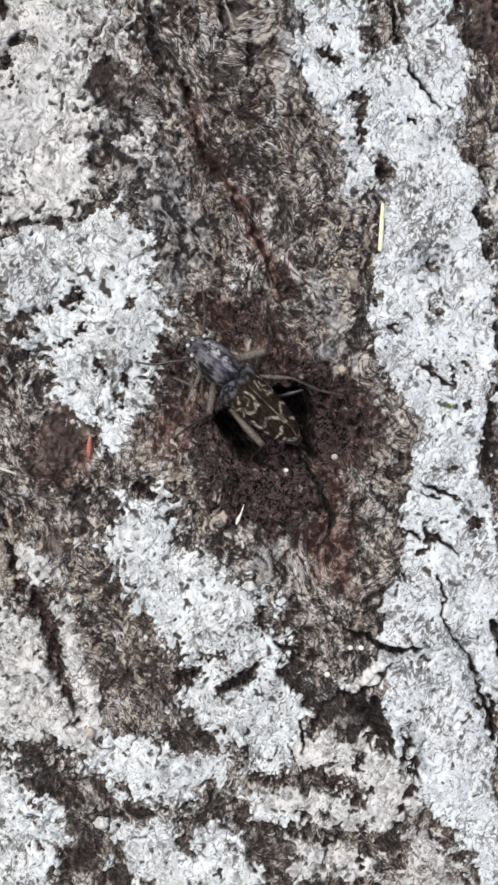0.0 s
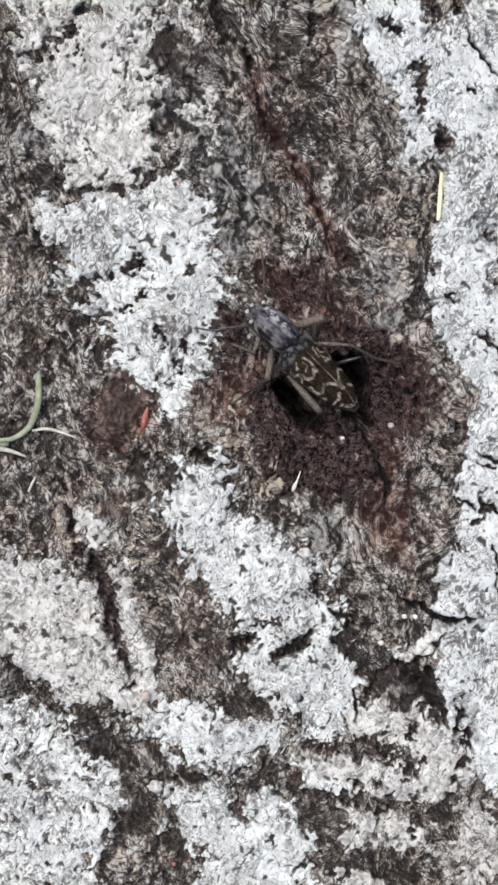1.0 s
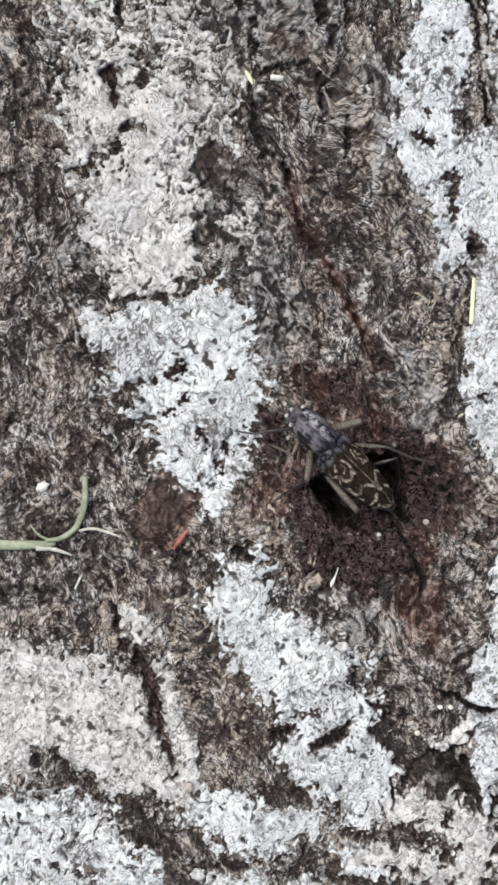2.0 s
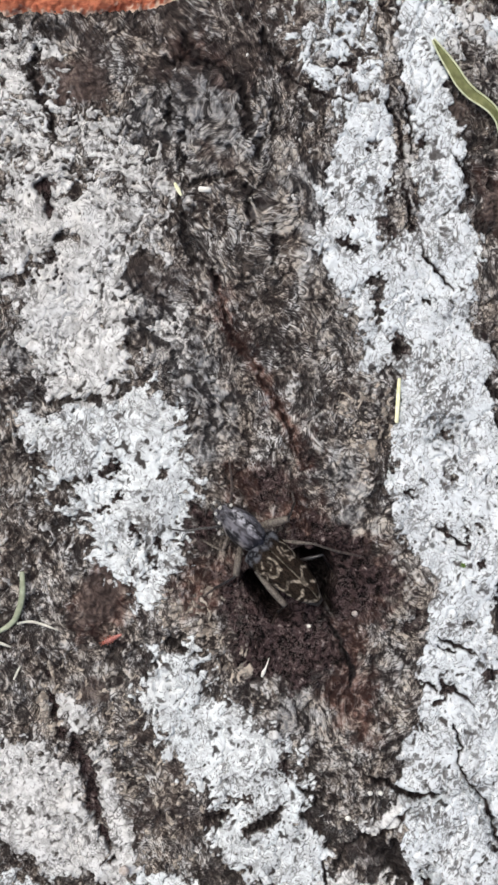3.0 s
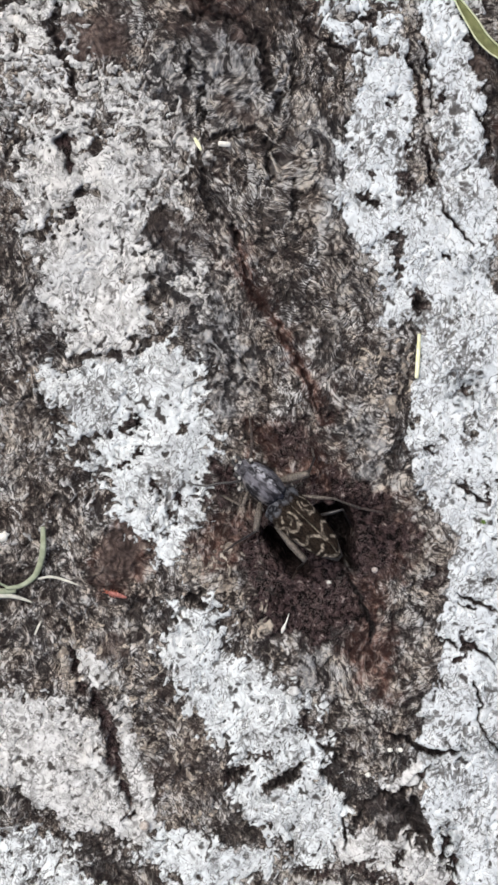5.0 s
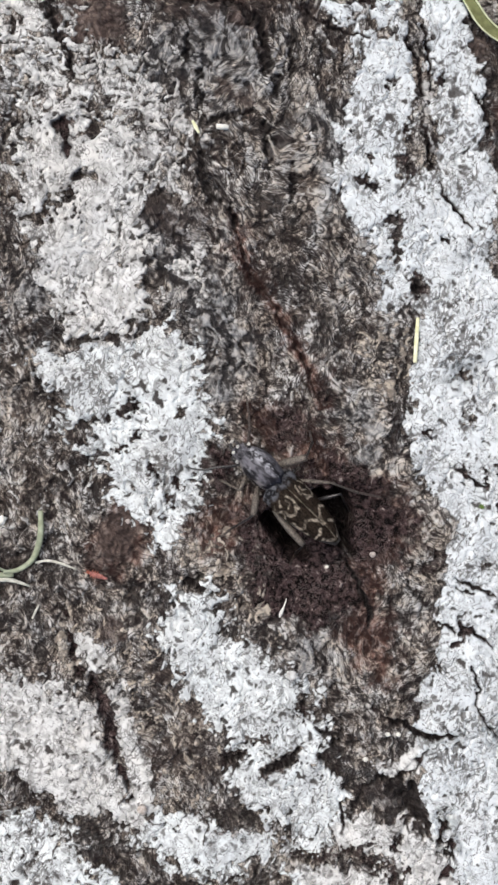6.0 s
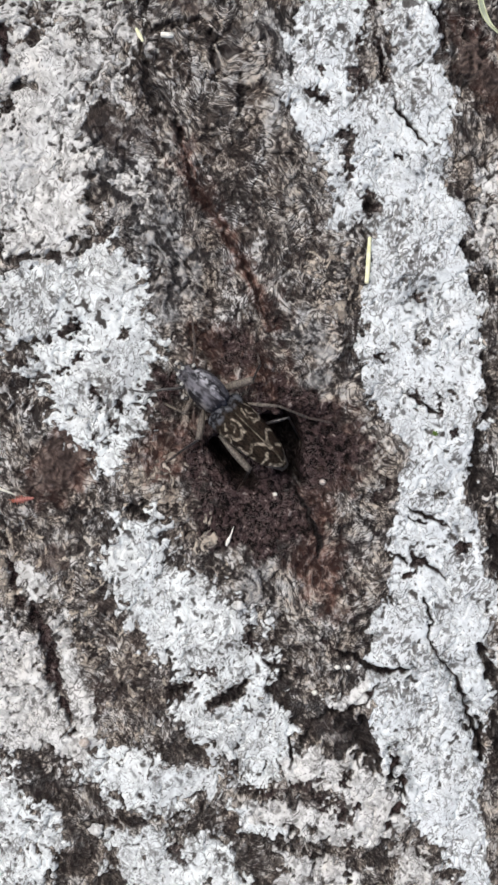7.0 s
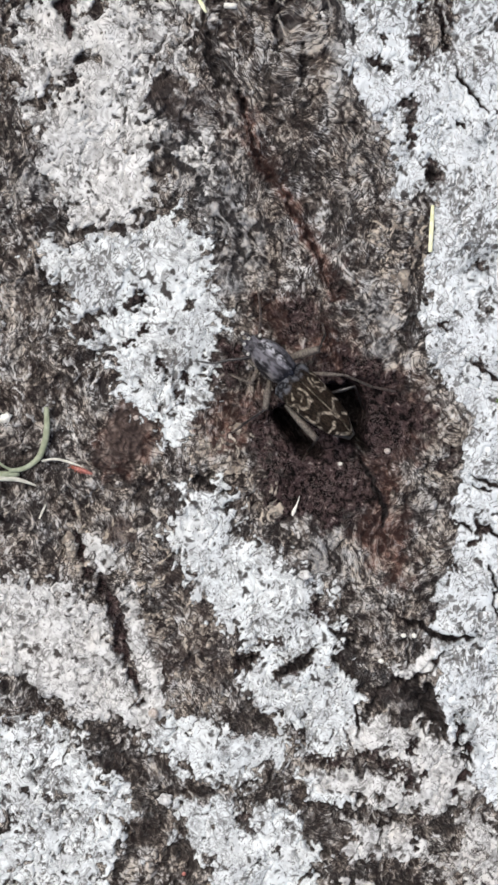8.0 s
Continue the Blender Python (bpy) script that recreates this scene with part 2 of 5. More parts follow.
THIN_CRACKS_B = [
    [(10.63, 23.58, 0.05), (10.59, 22.44, 0.09), (11.35, 21.41, 0.09), (11.94, 18.58, 0.05)], [(11.76, 24.07, 0.05), (12.48, 21.80, 0.09), (12.51, 19.05, 0.05)], [(11.96, 16.27, 0.05), (12.36, 14.89, 0.09), (12.76, 12.57, 0.09)], [(16.22, 18.67, 0.05), (16.95, 17.52, 0.09), (17.45, 16.37, 0.09), (17.51, 15.21, 0.05)], [(14.64, -12.14, 0.00), (17.70, -13.90, 0.09)],
    [(15.57, -25.57, 0.00), (16.31, -25.94, 0.11), (17.55, -26.57, 0.10), (18.71, -27.89, 0.00)], [(18.48, -28.78, -0.05), (19.45, -30.00, -0.05)], [(13.95, -25.38, 0.03), (15.33, -26.25, 0.03)],
    [(16.70, -29.01, 0.05), (17.43, -31.39, 0.06), (17.12, -32.70, 0.01), (18.52, -34.81, 0.05), (19.79, -36.60, 0.07), (20.73, -38.73, 0.06), (21.70, -41.55, 0.16), (22.31, -43.70, 0.16)], [(-12.49, -45.17, 0.00), (-9.78, -44.45, 0.00)],
    [(5.60, -41.32, 0.09), (5.94, -43.09, 0.09)], [(12.95, -36.48, 0.00), (12.12, -38.10, 0.05), (10.62, -38.87, 0.05)],
]
THIN_CRACKS = THIN_CRACKS_A + THIN_CRACKS_B
WIDE_CRACKS = [
    [(-17.46, -24.44, 0.14), (-17.42, -25.55, 0.19), (-16.69, -28.69, 0.29), (-14.93, -30.73, 0.39), (-14.14, -33.23, 0.39), (-14.10, -35.51, 0.53), (-13.21, -37.82, 0.34), (-12.22, -40.23, 0.10)],
    [(14.09, -42.16, 0.10), (14.82, -43.87, 0.24), (15.45, -45.59, 0.19), (15.11, -47.27, 0.17), (13.82, -49.29, 0.00)], [(14.13, -43.60, 0.10), (14.63, -45.55, 0.14)],
    [(-17.43, 15.93, 0.51), (-17.01, 13.69, 0.11)],
    [(13.23, 32.05, 0.11), (16.31, 31.04, 0.14)],
]
RED_CRACK = [[(-3.58, 8.65, 0.14), (-3.13, 7.28, 0.14), (-2.54, 4.77, 0.28), (-1.76, 3.39, 0.28), (-0.84, 2.38, 0.19), (0.46, 0.07, 0.28), (1.48, -1.70, 0.19), (2.65, -3.80, 0.23), (3.36, -5.91, 0.23), (3.83, -6.95, 0.19)]]
RUST = [[(-15.93, 23.81, 1.02), (-13.90, 23.60, 0.83)], [(-5.76, 26.78, 0.74), (-3.06, 25.06, 0.65)], [(19.13, 16.87, 1.02), (21.14, 12.69, 1.20), (23.64, 10.37, 0.93)], [(-3.34, 7.48, 0.3), (-1.04, 2.35, 0.25), (2.23, -2.75, 0.1), (4.11, -6.27, 0.2)], [(-0.57, -8.36, 1.64), (1.30, -9.32, 1.74), (4.14, -11.70, 2.17)],
        [(7.96, -15.56, 2.65), (8.94, -17.98, 2.41)], [(7.04, -21.32, 1.45), (7.79, -25.70, 2.17), (9.03, -29.65, 0.96)],
        [(-4.81, -17.32, 1.93), (-1.52, -16.40, 1.93)], [(-12.30, -16.56, 1.69), (-13.26, -18.70, 2.17)], [(-10.88, -37.37, 0.39), (-10.79, -38.30, 0.39)], [(19.87, 16.42, 0.39), (21.14, 13.16, 0.87), (24.14, 9.90, 1.21)]]
SOIL = [[(-5.03, -12.58, 0.87), (-4.09, -11.17, 1.06)], [(-1.52, -17.35, 2.02), (2.27, -20.27, 3.61), (4.18, -22.23, 2.65), (5.14, -23.70, 1.45)], [(3.68, -15.50, 3.61), (6.77, -16.50, 3.61), (9.41, -17.02, 2.17)], [(4.37, -12.18, 0.96), (6.99, -13.64, 1.45)], [(-1.05, -15.93, 1.25), (-1.99, -16.87, 0.67)],
        [(-0.10, -22.64, 1.93), (3.23, -24.15, 1.69)], [(0.83, -8.84, 1.25), (1.06, -6.96, 0.48)]]
BARE = [[(-3.29, 24.79, 0.46), (-1.71, 23.08, 0.60), (-0.80, 20.20, 0.42)], [(-9.15, 25.19, 0.56), (-7.58, 24.90, 0.46)], [(-4.22, 18.58, 0.74), (-2.63, 17.57, 0.56)], [(-15.93, 23.81, 1.02), (-14.13, 23.60, 0.83)], [(15.70, 22.34, 0.83), (16.88, 23.06, 0.56)], [(19.64, 15.48, 0.93), (21.14, 12.69, 0.83)], [(-10.96, -37.92, 0.37), (-10.43, -40.35, 0.37)], [(-13.68, -25.78, 0.82)], [(-17.66, 24.82, 0.39), (-16.68, 20.84, 0.19)], [(-17.43, 16.38, 0.63), (-17.01, 13.78, 0.14)], [(-12.07, -16.32, 1.25), (-13.26, -18.22, 1.74), (-14.20, -18.93, 1.25)], [(-13.81, -25.87, 1.06)], [(-13.47, 24.39, 1.54)], [(15.87, 21.74, 1.25)], [(17.04, 29.25, 0.87)], [(-16.06, 24.04, 1.45)]]
ASH = [[(8.49, -40.31, 0.65), (11.38, -40.66, 1.02)], [(-6.91, 23.89, 0.74), (-4.88, 23.70, 0.93), (-3.07, 22.39, 0.65), (-2.17, 19.73, 0.56)], [(-8.17, 8.39, 0.83), (-6.58, 6.81, 0.74)], [(-9.19, 21.87, 0.65), (-8.32, 17.42, 0.56)], [(-5.57, 22.69, 2.65), (-3.76, 21.82, 2.17), (-9.21, 20.88, 1.93)], [(-9.77, 7.37, 1.45), (-6.12, 2.80, 2.02), (-3.83, -2.28, 1.83), (-4.77, -6.00, 1.21)], [(6.96, -7.94, 0.87), (8.16, -10.79, 0.96)], [(4.96, 12.92, 1.69), (4.02, 16.54, 1.21)], [(2.30, -28.78, 1.45), (2.28, -27.40, 1.45)], [(-17.14, 6.33, 1.45), (-19.72, 2.12, 1.45)]]
LIGHTER_A = [
    [(0.70, 21.34, 0.28), (0.93, 20.00, 0.23)], [(-11.90, 21.40, 0.56), (-11.63, 17.39, 0.56)], [(23.78, 2.73, 1.02), (24.01, -9.88, 0.93), (24.79, -24.78, 0.93)],
    [(2.72, 11.44, 1.74), (3.49, 5.58, 1.74)], [(-1.23, -0.92, 1.54), (-0.73, -5.21, 1.54)], [(5.90, 6.46, 1.93), (6.86, 2.25, 2.17), (7.83, -2.00, 1.93)], [(22.75, 4.65, 2.41), (23.85, -1.12, 2.89)],
    [(5.01, 3.29, 2.17), (7.39, -1.36, 2.89), (6.94, -6.05, 2.65), (8.88, -11.28, 2.17)], [(9.01, -27.20, 2.65), (7.59, -31.08, 2.89), (5.17, -30.03, 1.93)],
]
LIGHTER_B = [
    [(-6.22, -17.79, 2.17), (-3.88, -21.63, 1.93)], [(3.13, 8.80, 2.41), (0.81, 12.43, 2.17), (3.10, 17.43, 1.93)], [(6.43, -51.47, 2.41), (9.35, -54.53, 2.89), (16.61, -54.45, 2.41)],
    [(-9.36, -34.16, 2.89), (-7.55, -37.40, 2.41)], [(-13.37, -27.34, 1.93), (-12.49, -30.50, 1.93)], [(11.84, -19.48, 1.93), (12.12, -23.37, 1.45)],
]
LIGHTER = LIGHTER_A + LIGHTER_B
DARKER = [[(8.49, -39.82, 0.83), (10.90, -40.65, 1.11), (12.61, -42.19, 0.74)], [(-10.92, -37.83, 0.87), (-10.70, -39.69, 0.67)], [(-8.46, -36.93, 1.06), (-5.31, -35.58, 0.77), (-6.19, -38.81, 0.96)], [(-10.71, -28.69, 0.48), (-8.93, -30.51, 0.48), (-7.13, -32.81, 0.48), (-5.32, -34.66, 0.48)], [(-10.72, -37.71, 0.77), (-8.37, -35.58, 0.96), (-5.50, -34.65, 1.06)], [(-4.27, -36.76, 0.67)], [(-8.31, 29.03, 2.17), (-5.16, 26.85, 2.65), (-1.06, 27.82, 2.89), (2.14, 26.10, 1.93)], [(-2.87, 29.79, 1.93), (3.06, 30.60, 2.17)], [(-13.30, 27.63, 1.93)], [(-7.56, 8.25, 1.93), (-9.40, 9.16, 1.45)]]
# hollow under and beside the beetle; its shade is also painted near-black below
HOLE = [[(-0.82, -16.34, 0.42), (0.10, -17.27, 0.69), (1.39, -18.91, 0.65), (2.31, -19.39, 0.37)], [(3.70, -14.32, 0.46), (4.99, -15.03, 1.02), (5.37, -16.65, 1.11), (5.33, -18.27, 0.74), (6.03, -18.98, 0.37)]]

MARKS_A = [
    [(-1.06, -38.44, 0.26), (0.14, -37.53, 0.55), (1.35, -36.82, 0.51), (1.97, -36.24, 0.17)], [(-4.17, -36.98, 0.55), (-2.82, -36.63, 0.38)], [(-2.37, -35.53, 0.26), (-0.33, -35.00, 0.13)],
    [(11.69, 3.54, 0.51), (11.70, 2.61, 0.64)], [(9.43, 8.48, 0.51), (10.04, 8.30, 0.55), (9.68, 6.77, 0.30), (10.07, 5.39, 0.38)], [(6.83, 11.71, 0.34), (7.86, 11.03, 0.38)],
    [(10.18, 13.35, 0.38), (11.04, 12.17, 0.38)], [(7.34, 26.11, 0.51), (7.66, 25.80, 0.42)], [(13.40, 19.73, 0.38)],
]
MARKS_B = [
    [(9.33, 19.33, 0.30)], [(7.84, 13.50, 0.34)], [(10.53, 15.72, 0.21)], [(14.17, 6.81, 0.34)], [(-12.04, -6.89, 0.64), (-12.69, -7.45, 0.38)], [(-7.84, -7.48, 0.38)], [(-11.61, -9.25, 0.34)],
    [(-10.39, -12.14, 0.42)], [(-8.34, -13.21, 0.26), (-8.11, -13.65, 0.26)], [(-9.87, -13.14, 0.30)], [(-8.77, -14.44, 0.21), (-8.63, -15.10, 0.17)], [(-12.70, -10.34, 0.38)], [(-16.36, 8.74, 0.34)], [(-16.69, 10.47, 0.26)],
]
MARKS_C = [
    [(9.69, -46.33, 0.19), (10.27, -47.33, 0.42), (10.76, -48.34, 0.23)], [(5.64, -45.61, 0.19), (6.94, -45.06, 0.28), (8.36, -46.01, 0.32), (9.08, -46.77, 0.19)], [(10.70, -44.32, 0.14), (10.33, -45.07, 0.23)], [(10.79, -50.04, 0.23), (11.10, -51.53, 0.28)],
    [(7.00, -45.01, 0.17), (7.64, -45.99, 0.47), (8.80, -47.23, 0.21)], [(10.31, -47.05, 0.38), (10.05, -48.15, 0.51)], [(10.67, -44.33, 0.34), (10.31, -45.18, 0.34)], [(11.46, -47.25, 0.30)],
    [(1.19, -45.44, 0.13), (3.52, -45.84, 0.34), (5.61, -45.44, 0.21)], [(8.17, -44.48, 0.30)], [(-3.82, -50.64, 0.59), (-3.58, -51.60, 0.34)], [(15.63, -12.32, 0.38), (16.13, -13.05, 0.26)],
    [(18.80, -12.37, 0.34)], [(17.58, -12.35, 0.13), (17.99, -13.80, 0.13)], [(16.30, -8.02, 0.38)], [(18.10, -20.36, 0.38)],
]
MARKS_D = [
    [(13.61, -25.86, 0.51)], [(15.35, -27.29, 0.47)], [(20.01, -25.07, 0.59)], [(12.83, -20.96, 0.59), (14.02, -19.53, 0.42)], [(19.10, -15.51, 0.34)], [(16.48, -4.21, 0.21), (15.28, -4.44, 0.21)],
    [(12.69, -9.17, 0.34)], [(16.17, -26.42, 0.59)], [(3.71, -6.09, 0.29), (5.49, -6.20, 0.19)], [(2.13, -31.99, 0.42), (2.47, -33.15, 0.34)],
]
MARKS = MARKS_A + MARKS_B + MARKS_C + MARKS_D

THIN_LICHEN_A = [
    [(12.86, -3.21, 0.28), (14.54, -2.74, 0.42), (16.47, -1.80, 0.56), (18.16, -0.71, 0.46)],
    [(13.71, -16.50, 0.56), (14.94, -17.51, 0.65), (15.71, -20.47, 0.74), (16.72, -21.98, 0.56)],
    [(12.74, 2.52, 0.74), (15.16, -0.29, 1.20), (16.62, -1.70, 1.02)],
    [(7.94, 16.29, 1.20), (10.75, 14.06, 1.11), (11.94, 11.79, 0.83)],
    [(13.51, 19.13, 0.65), (14.98, 15.05, 0.83), (15.50, 10.92, 0.65)],
    [(13.10, -32.66, 0.83), (15.57, -33.75, 0.83), (19.06, -34.91, 0.56)],
    [(19.76, -26.07, 0.65), (21.32, -29.15, 0.65)],
    [(13.91, -36.34, 0.93), (16.92, -38.52, 1.02), (16.46, -41.54, 0.83)],
]
THIN_LICHEN_B = [
    [(-18.94, -5.52, 1.02), (-13.94, -4.21, 0.83), (-14.93, -8.24, 0.83)],
    [(-11.35, -10.98, 0.65), (-8.19, -12.83, 0.56)],
    [(-4.21, -26.79, 0.74), (0.44, -26.39, 0.83), (2.31, -29.28, 0.65)],
    [(-3.31, -31.55, 0.46), (1.36, -32.60, 0.56)],
    [(-21.31, -41.97, 0.93), (-19.12, -48.86, 1.11)],
    [(-6.28, -48.02, 0.65), (1.33, -49.21, 0.65)],
]
BLADE_STREAK = [[(10.01, 31.42, 0.39), (10.32, 27.88, 0.58), (11.01, 23.87, 0.43), (11.72, 18.93, 0.22), (12.35, 13.01, 0.10)]]
BLACK = [[(-0.86, -38.25, 0.24), (0.14, -37.53, 0.53), (1.35, -36.82, 0.48), (1.92, -36.24, 0.19)], [(11.69, 3.40, 0.39), (11.70, 2.61, 0.48)], [(-4.04, -36.98, 0.39), (-2.95, -36.63, 0.29)]]
FURROWS_A = [
    [(-1.06, 29.16, 0.29), (1.68, 25.64, 0.29)], [(-9.52, 9.64, 0.77), (-8.77, 6.46, 1.25), (-9.80, 3.12, 0.48), (-7.04, 3.12, 0.48)], [(-23.21, -38.95, 0.67), (-21.00, -40.33, 0.67), (-19.22, -41.72, 0.63), (-17.88, -42.65, 0.24)],
]
FURROWS_B = [
    [(-16.09, -43.13, 0.43), (-13.84, -42.54, 0.58), (-14.07, -43.84, 0.58), (-15.42, -44.86, 0.39), (-13.63, -46.66, 0.67), (-12.04, -48.66, 0.72), (-12.04, -50.46, 0.77), (-13.32, -52.82, 0.67), (-14.55, -55.67, 0.67)],
    [(-10.32, -46.00, 0.53), (-9.96, -47.18, 0.39), (-11.04, -50.00, 0.58), (-9.08, -50.99, 0.43)], [(-8.85, -53.38, 0.67), (-10.67, -54.78, 0.96), (-7.47, -54.37, 0.67)],
    [(-2.95, -45.90, 0.48), (-0.16, -47.88, 0.58), (1.95, -49.86, 0.77), (4.09, -51.86, 0.96), (2.72, -53.74, 0.67)], [(1.74, -51.29, 0.67), (1.30, -52.72, 0.48)],
    [(5.46, -49.99, 0.39), (10.22, -51.16, 0.53), (11.23, -53.16, 0.58), (13.12, -51.79, 1.16), (13.69, -54.76, 0.77)],
]
FURROWS_C = [
    [(2.75, -55.68, 0.67), (6.52, -55.37, 1.06), (11.34, -57.09, 1.45)], [(-20.16, 0.01, 0.39), (-17.19, -1.84, 0.29), (-13.76, -1.15, 0.19), (-11.19, -0.05, 0.19), (-9.04, 0.62, 0.24)], [(-21.07, -5.50, 0.77), (-18.94, -6.54, 0.29)],
    [(-18.10, -9.32, 0.48), (-14.21, -7.99, 0.14)], [(-9.32, -48.14, 0.48), (-2.92, -48.51, 0.39), (0.78, -49.34, 0.39)], [(-15.84, 11.72, 0.39), (-19.66, 7.94, 0.58)], [(-3.90, -41.65, 0.77), (-1.61, -42.16, 0.67)],
    [(-11.60, -22.86, 0.67), (-9.62, -23.75, 0.67)],
]
FURROWS_D = [
    [(4.28, -37.13, 0.67), (8.07, -40.05, 0.96), (10.92, -41.19, 0.87), (12.86, -42.50, 0.39)],
    [(-1.48, 26.29, 0.67), (3.07, 25.04, 0.48)], [(16.14, 25.57, 0.67), (17.37, 22.85, 0.96), (18.38, 19.18, 0.87), (17.95, 14.98, 0.96), (19.44, 12.67, 0.87), (22.16, 10.35, 0.77)],
    [(19.88, 31.18, 0.48), (21.12, 28.95, 0.67), (21.63, 27.13, 0.39)],
]
FURROWS = FURROWS_A + FURROWS_B + FURROWS_C + FURROWS_D
DEEP_A = [
    [(8.38, -39.28, 0.39), (10.09, -39.34, 0.58), (11.58, -41.15, 0.87), (12.68, -43.22, 0.58)], [(8.23, -39.12, 0.19), (7.07, -40.72, 0.19), (6.44, -41.85, 0.14)], [(14.31, -42.29, 0.19), (14.83, -44.33, 0.24), (14.61, -46.35, 0.19)],
    [(5.20, -35.20, 0.48), (4.47, -34.44, 0.39)],
    [(-17.96, 26.14, 0.29), (-17.11, 22.61, 0.43), (-16.68, 20.84, 0.19)],
]
DEEP_B = [

     [(-5.88, 27.60, 0.19), (-5.57, 25.68, 0.19)],
]
DEEP_C = [
    [(20.93, -40.03, 0.24), (22.04, -42.41, 0.29)], [(-6.56, -21.35, 0.43), (-6.28, -21.94, 0.24)], [(-1.06, 29.16, 0.19), (2.14, 25.20, 0.19)],
]
KNOT_A = [
    [(-5.76, 27.22, 0.32), (-4.78, 25.69, 0.32), (-3.06, 25.28, 0.37), (-1.71, 23.97, 0.42), (-1.03, 22.43, 0.32), (-0.58, 20.65, 0.32), (-0.08, 19.09, 0.42)],
    [(-1.80, 22.42, 0.09), (-1.35, 21.08, 0.14), (-0.90, 19.75, 0.09)],
    [(-6.35, 20.03, 0.19), (-6.31, 18.78, 0.23), (-6.10, 17.17, 0.14)],
    [(-7.23, 23.00, 0.09), (-7.20, 21.00, 0.14)],
    [(0.20, 19.77, 0.32), (-0.26, 18.59, 0.23)],
    [(-6.21, 14.30, 0.09), (-6.13, 12.49, 0.19), (-6.04, 11.36, 0.19), (-5.32, 10.00, 0.23), (-4.68, 9.78, 0.14)],
    [(-3.58, 8.88, 0.23), (-3.54, 7.60, 0.14)],
]
KNOT_B = [
    [(1.11, 22.91, 0.14), (1.30, 19.79, 0.09)],
    [(0.93, 27.35, 0.28), (2.16, 26.05, 0.23)],
    [(-1.04, 15.93, 0.14), (-0.26, 14.81, 0.19)],
    [(-0.82, 14.35, 0.09), (-0.73, 12.54, 0.09)],
    [(1.34, 13.02, 0.09), (1.34, 9.37, 0.14)],
    [(-5.37, 16.33, 0.14), (-3.09, 16.58, 0.19), (-1.95, 16.91, 0.14)],
    [(-7.44, 25.96, 0.28), (-6.94, 25.71, 0.23)],
]
FLANK_FURROWS = [
    [(18.95, 19.42, 0.09), (19.22, 17.34, 0.14), (19.66, 14.08, 0.09)], [(20.35, 16.43, 0.09), (20.64, 13.63, 0.14)], [(19.38, 32.07, 0.19), (20.37, 30.52, 0.23), (21.17, 28.72, 0.28), (21.64, 26.67, 0.19)], [(23.30, 15.08, 0.09), (23.59, 13.20, 0.09)],
    [(21.49, -8.86, 0.09), (21.67, -10.81, 0.28), (22.30, -12.29, 0.28), (21.58, -14.24, 0.14)],
    [(21.09, -15.21, 0.14), (20.88, -17.67, 0.42), (20.82, -20.14, 0.37)],
    [(22.32, -22.68, 0.23), (22.77, -25.20, 0.46), (23.73, -27.75, 0.28), (24.12, -29.79, 0.23)],
    [(21.90, -33.72, 0.37), (22.86, -36.32, 0.32)],
    [(23.12, -39.91, 0.37), (23.85, -43.05, 0.46)],
    [(21.38, -2.07, 0.23), (22.16, -4.01, 0.28), (23.91, -4.51, 0.19)],
    [(19.63, -0.38, 0.37), (20.38, -1.10, 0.32)],
    [(20.41, -3.51, 0.28), (20.50, -2.79, 0.28)],
    [(24.09, -19.76, 0.14), (24.06, -23.75, 0.14)],
    [(25.05, -11.37, 0.14), (25.23, -15.82, 0.14)],
]
DEEP = DEEP_A + DEEP_B + DEEP_C
furrow = smooth(stroke(warp_x, warp_y, *FURROWS) + 0.25 * fbm(gx, gy, 0.9, 2, 2), -0.5, 0.5)

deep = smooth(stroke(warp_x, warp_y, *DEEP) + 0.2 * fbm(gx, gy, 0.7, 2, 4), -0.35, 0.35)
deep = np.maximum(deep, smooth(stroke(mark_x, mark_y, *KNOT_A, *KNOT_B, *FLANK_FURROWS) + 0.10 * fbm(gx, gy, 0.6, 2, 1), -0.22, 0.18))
darker = smooth(stroke(warp_x, warp_y, *DARKER), -1.2, 1.2)
bare = np.maximum(0.8 * smooth(stroke(warp_x, warp_y, *BARE), -0.4, 0.4), 0.3 * darker)
lighter = smooth(stroke(warp_x, warp_y, *LIGHTER), -1.0, 1.2)
ash = smooth(stroke(warp_x, warp_y, *ASH) + 0.5 * fbm(gx, gy, 1.5, 2, 1), -1.2, 1.2)
red = stroke(mark_x, mark_y, *RED_CRACK)
thin = stroke(mark_x, mark_y, *THIN_CRACKS)
wide = stroke(mark_x, mark_y, *WIDE_CRACKS) - 0.05 + 0.18 * fbm(gx, gy, 1.1, 2, 6)
rust = smooth(stroke(warp_x, warp_y, *RUST) + 0.45 * fbm(gx, gy, 1.3, 3, 5), -1.2, 1.2)
soil = smooth(stroke(warp_x, warp_y, *SOIL) + 0.40 * fbm(gx, gy, 1.0, 3, 6), -1.0, 0.9)
hole = stroke(mark_x, mark_y, *HOLE)
dip = smooth(stroke(gx, gy, [(1.31, -16.43, 2.89), (6.06, -17.45, 2.89), (5.13, -22.25, 1.45)]), -2.0, 3.0)


def log_top(x):
    return 1.3 - (x + 21.0) ** 2 / 600.0


